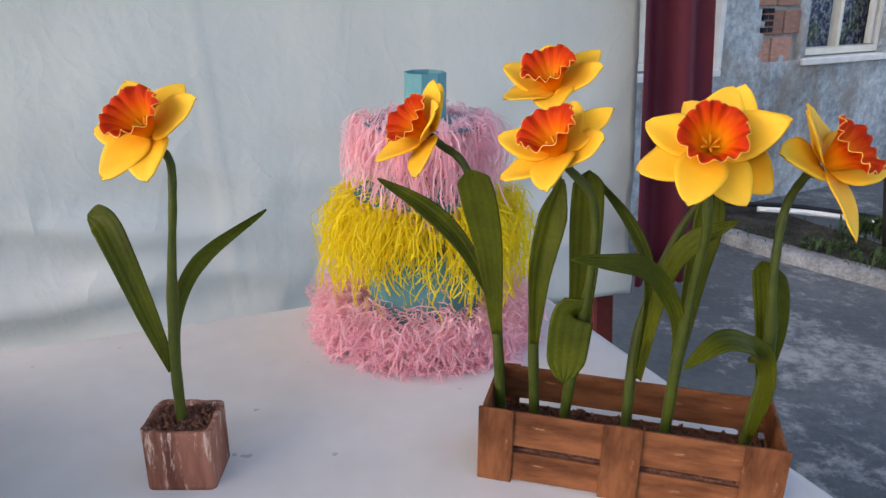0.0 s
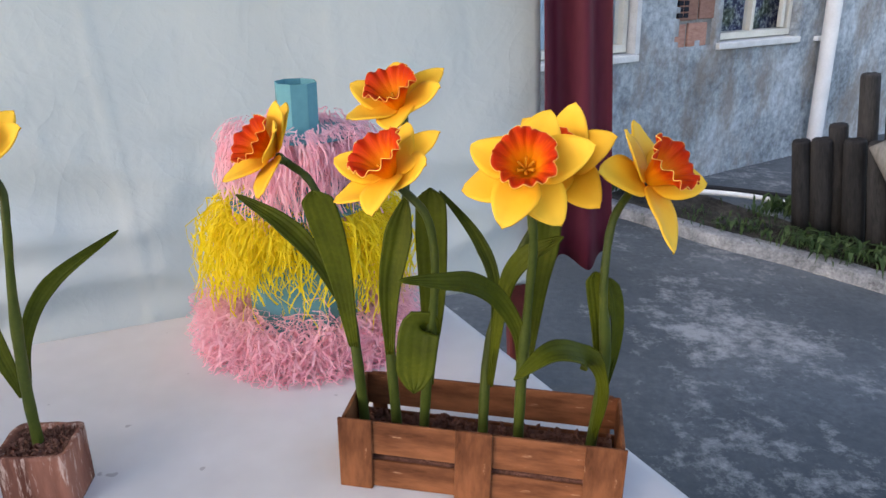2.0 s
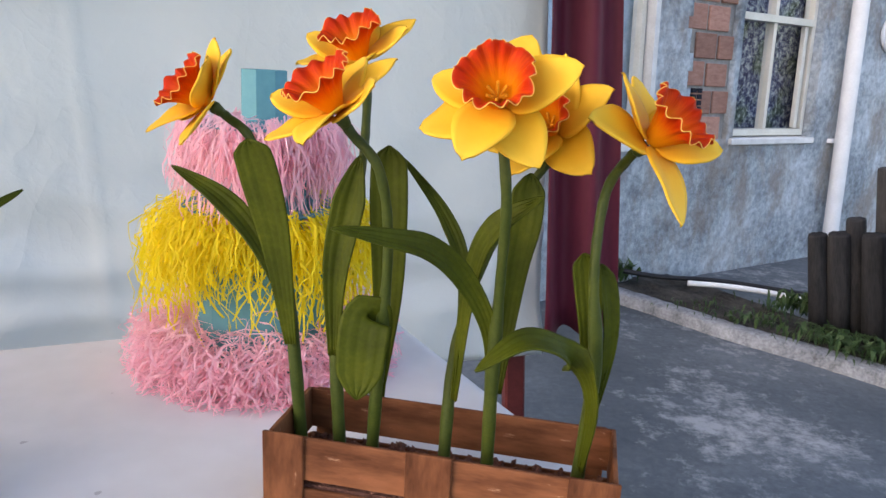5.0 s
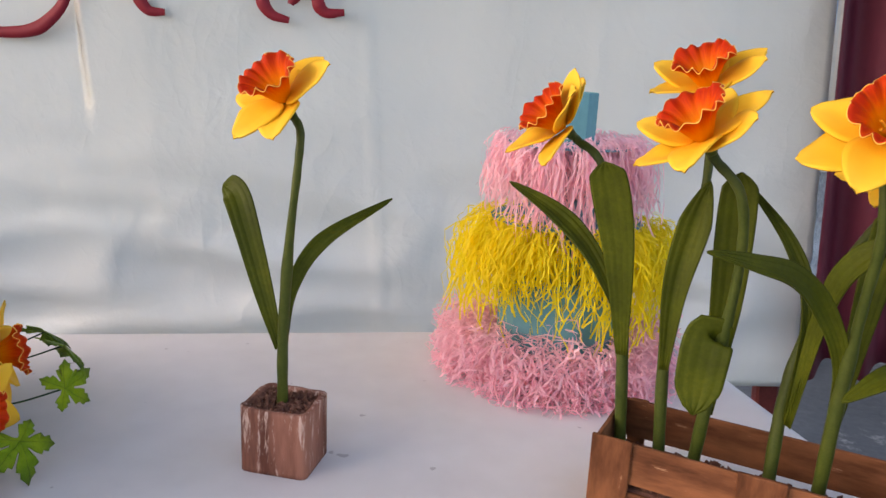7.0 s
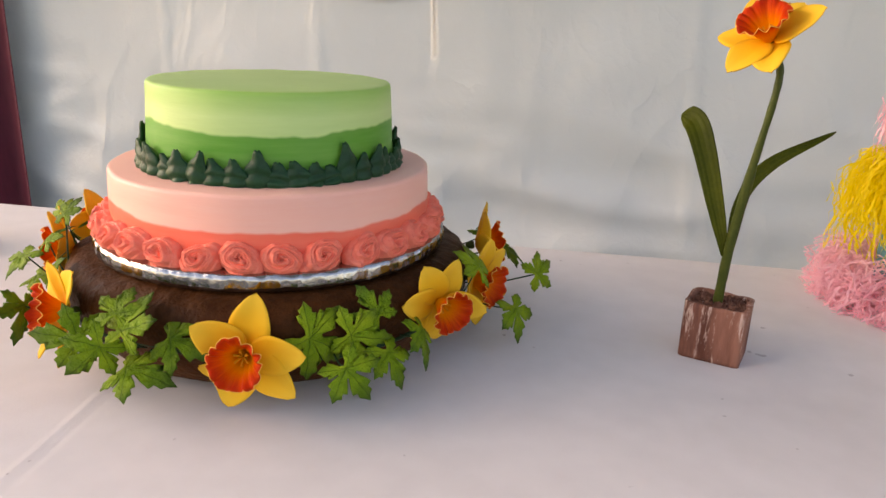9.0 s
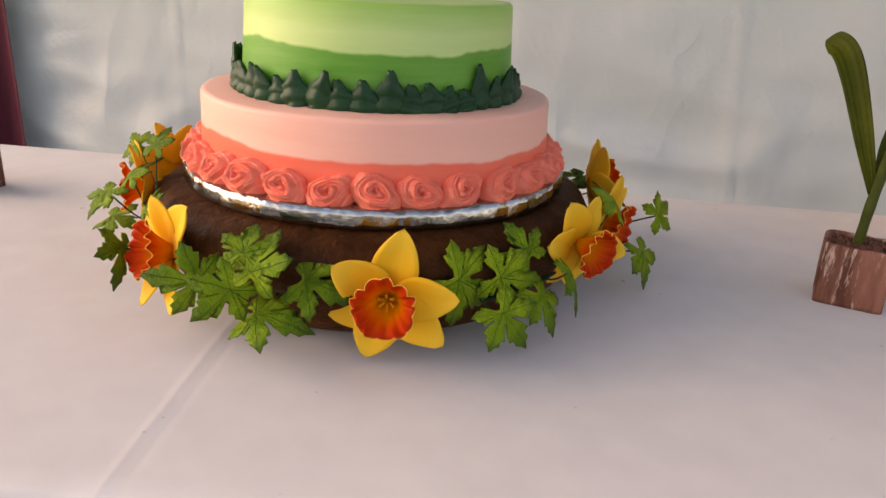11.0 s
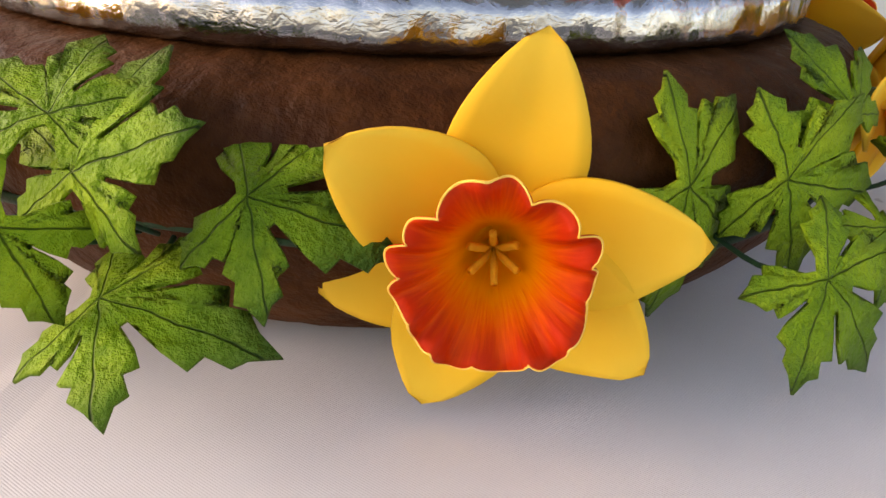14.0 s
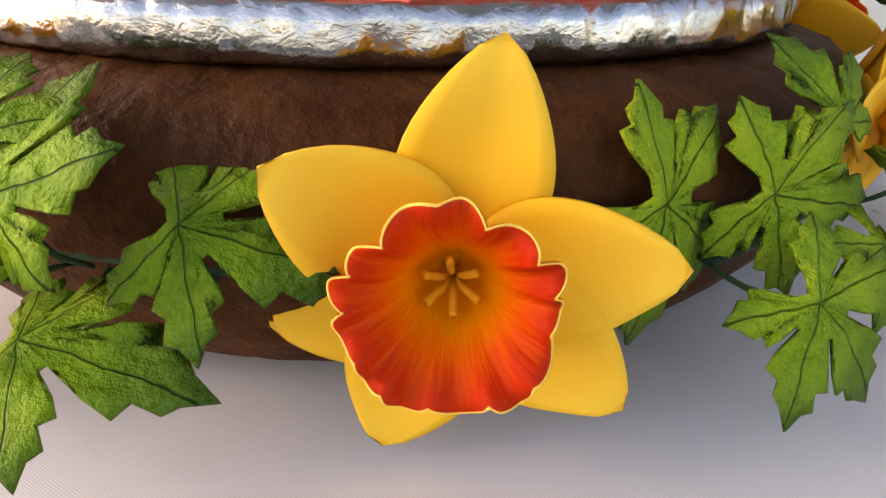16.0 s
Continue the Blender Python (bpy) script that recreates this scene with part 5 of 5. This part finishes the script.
GARLAND_BLOOMS = (
    ((-0.2949, 0.5982, 0.8090), (0.513, -0.854, 0.082), 18.1, 0.96, 0, ((-13, 2, 1.01), (62, -1, 1.04), (127, -15, 0.98), (187, 11, 1.03), (233, 1, 0.99), (303, 5, 1.03))),
    ((-0.4783, 0.5303, 0.817), (-0.25, -0.90, 0.25), 36.6, 0.95, 1, ((19, -7, 1.07), (67, -20, 0.94), (120, -10, 1.00), (180, -10, 1.00), (232, -10, 0.94), (282, -3, 1.10))),
    ((-0.2217, 0.7772, 0.8278), (0.953, -0.256, -0.161), -9.1, 0.878, 2, ((-5, -15, 1.03), (67, 9, 0.91), (128, 1, 0.99), (179, -1, 0.99), (242, 13, 0.89), (289, 8, 1.00))))
for at, axis, spin, size, seed, petals in GARLAND_BLOOMS:
    flower_head(garland, at, axis, spin, size, seed, petals)
# the blooms further round: angle round the cake, distance, height, turn of the trumpet sideways, its rise, spin
for a, r, z, yaw, rise, spin, seed in ((27, 0.234, 0.822, -22, -6, 30, 3), (-137, 0.228, 0.832, 14, 2, 10, 4), (46, 0.236, 0.838, 0, 8, 0, 5),
                                       (-160, 0.24, 0.83, 0, 0, 15, 1), (95, 0.24, 0.83, 0, 0, 25, 2), (140, 0.24, 0.83, 0, 0, 5, 3)):
    d = radians(a + yaw)
    flower_head(garland, round_cake(a, r, z), (math.cos(d), math.sin(d), math.sin(radians(rise))), spin, 0.93, seed)


def ivy_leaf(a, r, z, tilt, spin, yaw=0, size=1.0, seed=0):
    """A leaf at an angle round the cake: tilt leans its face up from outward, spin turns its tip (0: up, 180: down)."""
    o = link_mesh("ivy_leaf", IVY[seed % 5], None, garland)
    o.matrix_basis = Matrix.Translation(round_cake(a, r, z)) @ pose(0, 0, 0, 0, 0, a + 90 + yaw) @ pose(0, 0, 0, 90 - tilt, 0, 0) @ pose(0, 0, 0, 0, 0, spin) @ Matrix.Diagonal((size, size, size, 1))
    c = round_cake(a, 0.2230, 0.802)
    p = o.matrix_basis.translation
    link_mesh("leaf_stalk", py_mesh("leaf_stalk", *tube([tuple(c), tuple((c + p) / 2 + Vector((0, 0, -0.004))), tuple(p)], 0.0009, 8, 6)), M_VINE, garland)


IVY_ROWS = (
    (-82.2, 0.257, 0.815, 5, 80, 55, 1.02), (-72.8, 0.270, 0.822, 12, 131, 50, 0.92), (-73.8, 0.244, 0.842, 46, 355, 11, 0.83), (-71.2, 0.250, 0.830, 30, 7, -16, 1.05),
    (-61.8, 0.238, 0.823, 45, 265, -8, 0.96), (-69.8, 0.255, 0.797, 65, 290, -25, 1.05), (-32.3, 0.233, 0.823, 12, 237, 9, 1.2), (-23.2, 0.238, 0.822, 8, 258, -24, 1.0),
    (-26.6, 0.266, 0.804, 33, 220, -14, 0.92), (-16.9, 0.239, 0.839, 16, 31, -9, 0.78), (-16.8, 0.257, 0.806, 45, 188, 12, 0.85), (-7.6, 0.253, 0.817, 36, 160, 38, 0.90),
    (36.8, 0.307, 0.817, 19, 288, -59, 0.82), (26.4, 0.284, 0.792, 37, 178, -26, 0.96), (63.5, 0.309, 0.806, 44, 96, 20, 1.06), (71.1, 0.303, 0.811, 45, 66, 34, 0.97),
    (15.7, 0.251, 0.853, 37, 320, -1, 0.96), (-125.5, 0.265, 0.840, 63, 177, 32, 0.81), (-138.5, 0.277, 0.795, 66, 285, 50, 0.84), (-103.7, 0.267, 0.820, 21, 150, 138, 0.91),
    (-126.9, 0.243, 0.853, 44, 15, 19, 0.73), (-108.1, 0.238, 0.842, 26, 40, -0, 0.68), (-121.2, 0.218, 0.888, 38, 4, 31, 0.66), (-141.8, 0.248, 0.869, 45, 118, 66, 0.71),
    (-180, 0.26, 0.84, 40, 90, 0, 0.95), (-150, 0.26, 0.83, 30, 170, 0, 0.95), (118, 0.26, 0.84, 40, 140, 0, 0.95), (160, 0.26, 0.84, 40, -30, 0, 0.95))
for k, row_ in enumerate(IVY_ROWS):
    ivy_leaf(*row_, seed=k)

# ---- the tiered tissue-paper ornament ----
ORN = Vector((0.158, 1.386, 0.75))
orn = thing("paper_ornament", "three-tier teal card tower fringed with shredded pink and yellow tissue", "ornament", Matrix.Translation(ORN))


def card_drum(name, r, z0, z1, sides, open_top=False):
    pr = [(r, z0), (r, z1)]
    pr += [(r - 0.0012, z1), (r - 0.0012, z1 - 0.03)] if open_top else [(r * 0.3, z1)]
    link_mesh(name, py_mesh(name, *lathe(pr, sides)), M_TEAL, orn, smooth=False)


card_drum("card_tube", 0.080, 0.0, 0.130, 12)
card_drum("card_tube", 0.050, 0.1305, 0.225, 10)
card_drum("card_tube", 0.027, 0.2255, 0.350, 8, True)


def shreds(seed, n, r0, r1, z0, z1, ln, droop, fluff, clumps=0):
    """Thin curling strips laid over a tier and hanging from its edge."""
    r = random.Random(seed)
    verts, faces = [], []
    locks = [(2 * math.pi * (k + r.uniform(-0.35, 0.35)) / clumps, r.uniform(0.50, 1.22)) for k in range(clumps)]
    for _ in range(n):
        a, hang = r.uniform(0, 2 * math.pi), 1.0
        if clumps and r.random() < 0.8:
            a, hang = r.choice(locks)
            a += r.gauss(0, 1.5 / clumps)
        rad = r.uniform(r0, r1)
        p = Vector((rad * math.cos(a), rad * math.sin(a), r.uniform(z0, z1)))
        da = a + r.gauss(0, 0.6)
        d = Vector((math.cos(da), math.sin(da), r.uniform(-0.1, 0.7) * fluff))
        w = r.uniform(0.0007, 0.0014)
        lim = r.uniform(0.010, 0.036)
        L = ln * hang * r.uniform(0.5, 1.15)
        seg = 9
        sd = Vector((-d.y, d.x, r.uniform(-0.8, 0.8))).normalized()
        curl = Vector((r.gauss(0, 1), r.gauss(0, 1), r.gauss(0, 0.5)))
        k = len(verts)
        for i in range(seg + 1):
            verts += [p - sd * w, p + sd * w]
            d = (d + Vector((0, 0, -droop * r.uniform(0.6, 1.4))) + curl * 0.14 + Vector((r.gauss(0, 0.42), r.gauss(0, 0.42), r.gauss(0, 0.30)))).normalized()
            p = p + d * (L / seg)
            if math.hypot(p.x, p.y) > r1 + lim:
                p.x, p.y = p.x * 0.93, p.y * 0.93
            floor_z = 0.001 + r.uniform(0, 0.004)
            if p.z < floor_z:
                p.z = floor_z
                d.z = abs(d.z) * 0.3
            sd = (sd + Vector((r.gauss(0, 0.3), r.gauss(0, 0.3), r.gauss(0, 0.3)))).normalized()
        for i in range(seg):
            faces.append((k + 2 * i, k + 2 * i + 1, k + 2 * i + 3, k + 2 * i + 2))
    return py_mesh("tissue_fringe", verts, faces)


for seed, n, r0, r1, z0, z1, ln, droop, fluff, clumps, mat, lab in ((1, 2900, 0.085, 0.138, 0.006, 0.070, 0.080, 0.26, 0.8, 0, M_PINKSHRED, "shredded pink tissue spread on the cloth"),
                                                            (2, 2200, 0.062, 0.120, 0.165, 0.205, 0.118, 0.62, 0.45, 13, M_YELLOWSHRED, "shredded yellow tissue hanging over the tier"),
                                                            (3, 1500, 0.040, 0.091, 0.278, 0.302, 0.105, 0.90, 0.6, 11, M_PINKSHRED, "shredded pink tissue hanging over the tier")):
    f = link_mesh("tissue_fringe", shreds(seed, n, r0, r1, z0, z1, ln, droop, fluff, clumps), mat, orn, lab, False)
    tagged(f, kind="stuff")
for r, z in ((0.118, 0.196), (0.098, 0.288)):
    link_mesh("card_shelf", py_mesh("card_shelf", *lathe([(0.02, z - 0.001), (r * 0.8, z - 0.001), (r * 0.8, z), (0.02, z)], 24)), M_TEAL, orn, smooth=False)
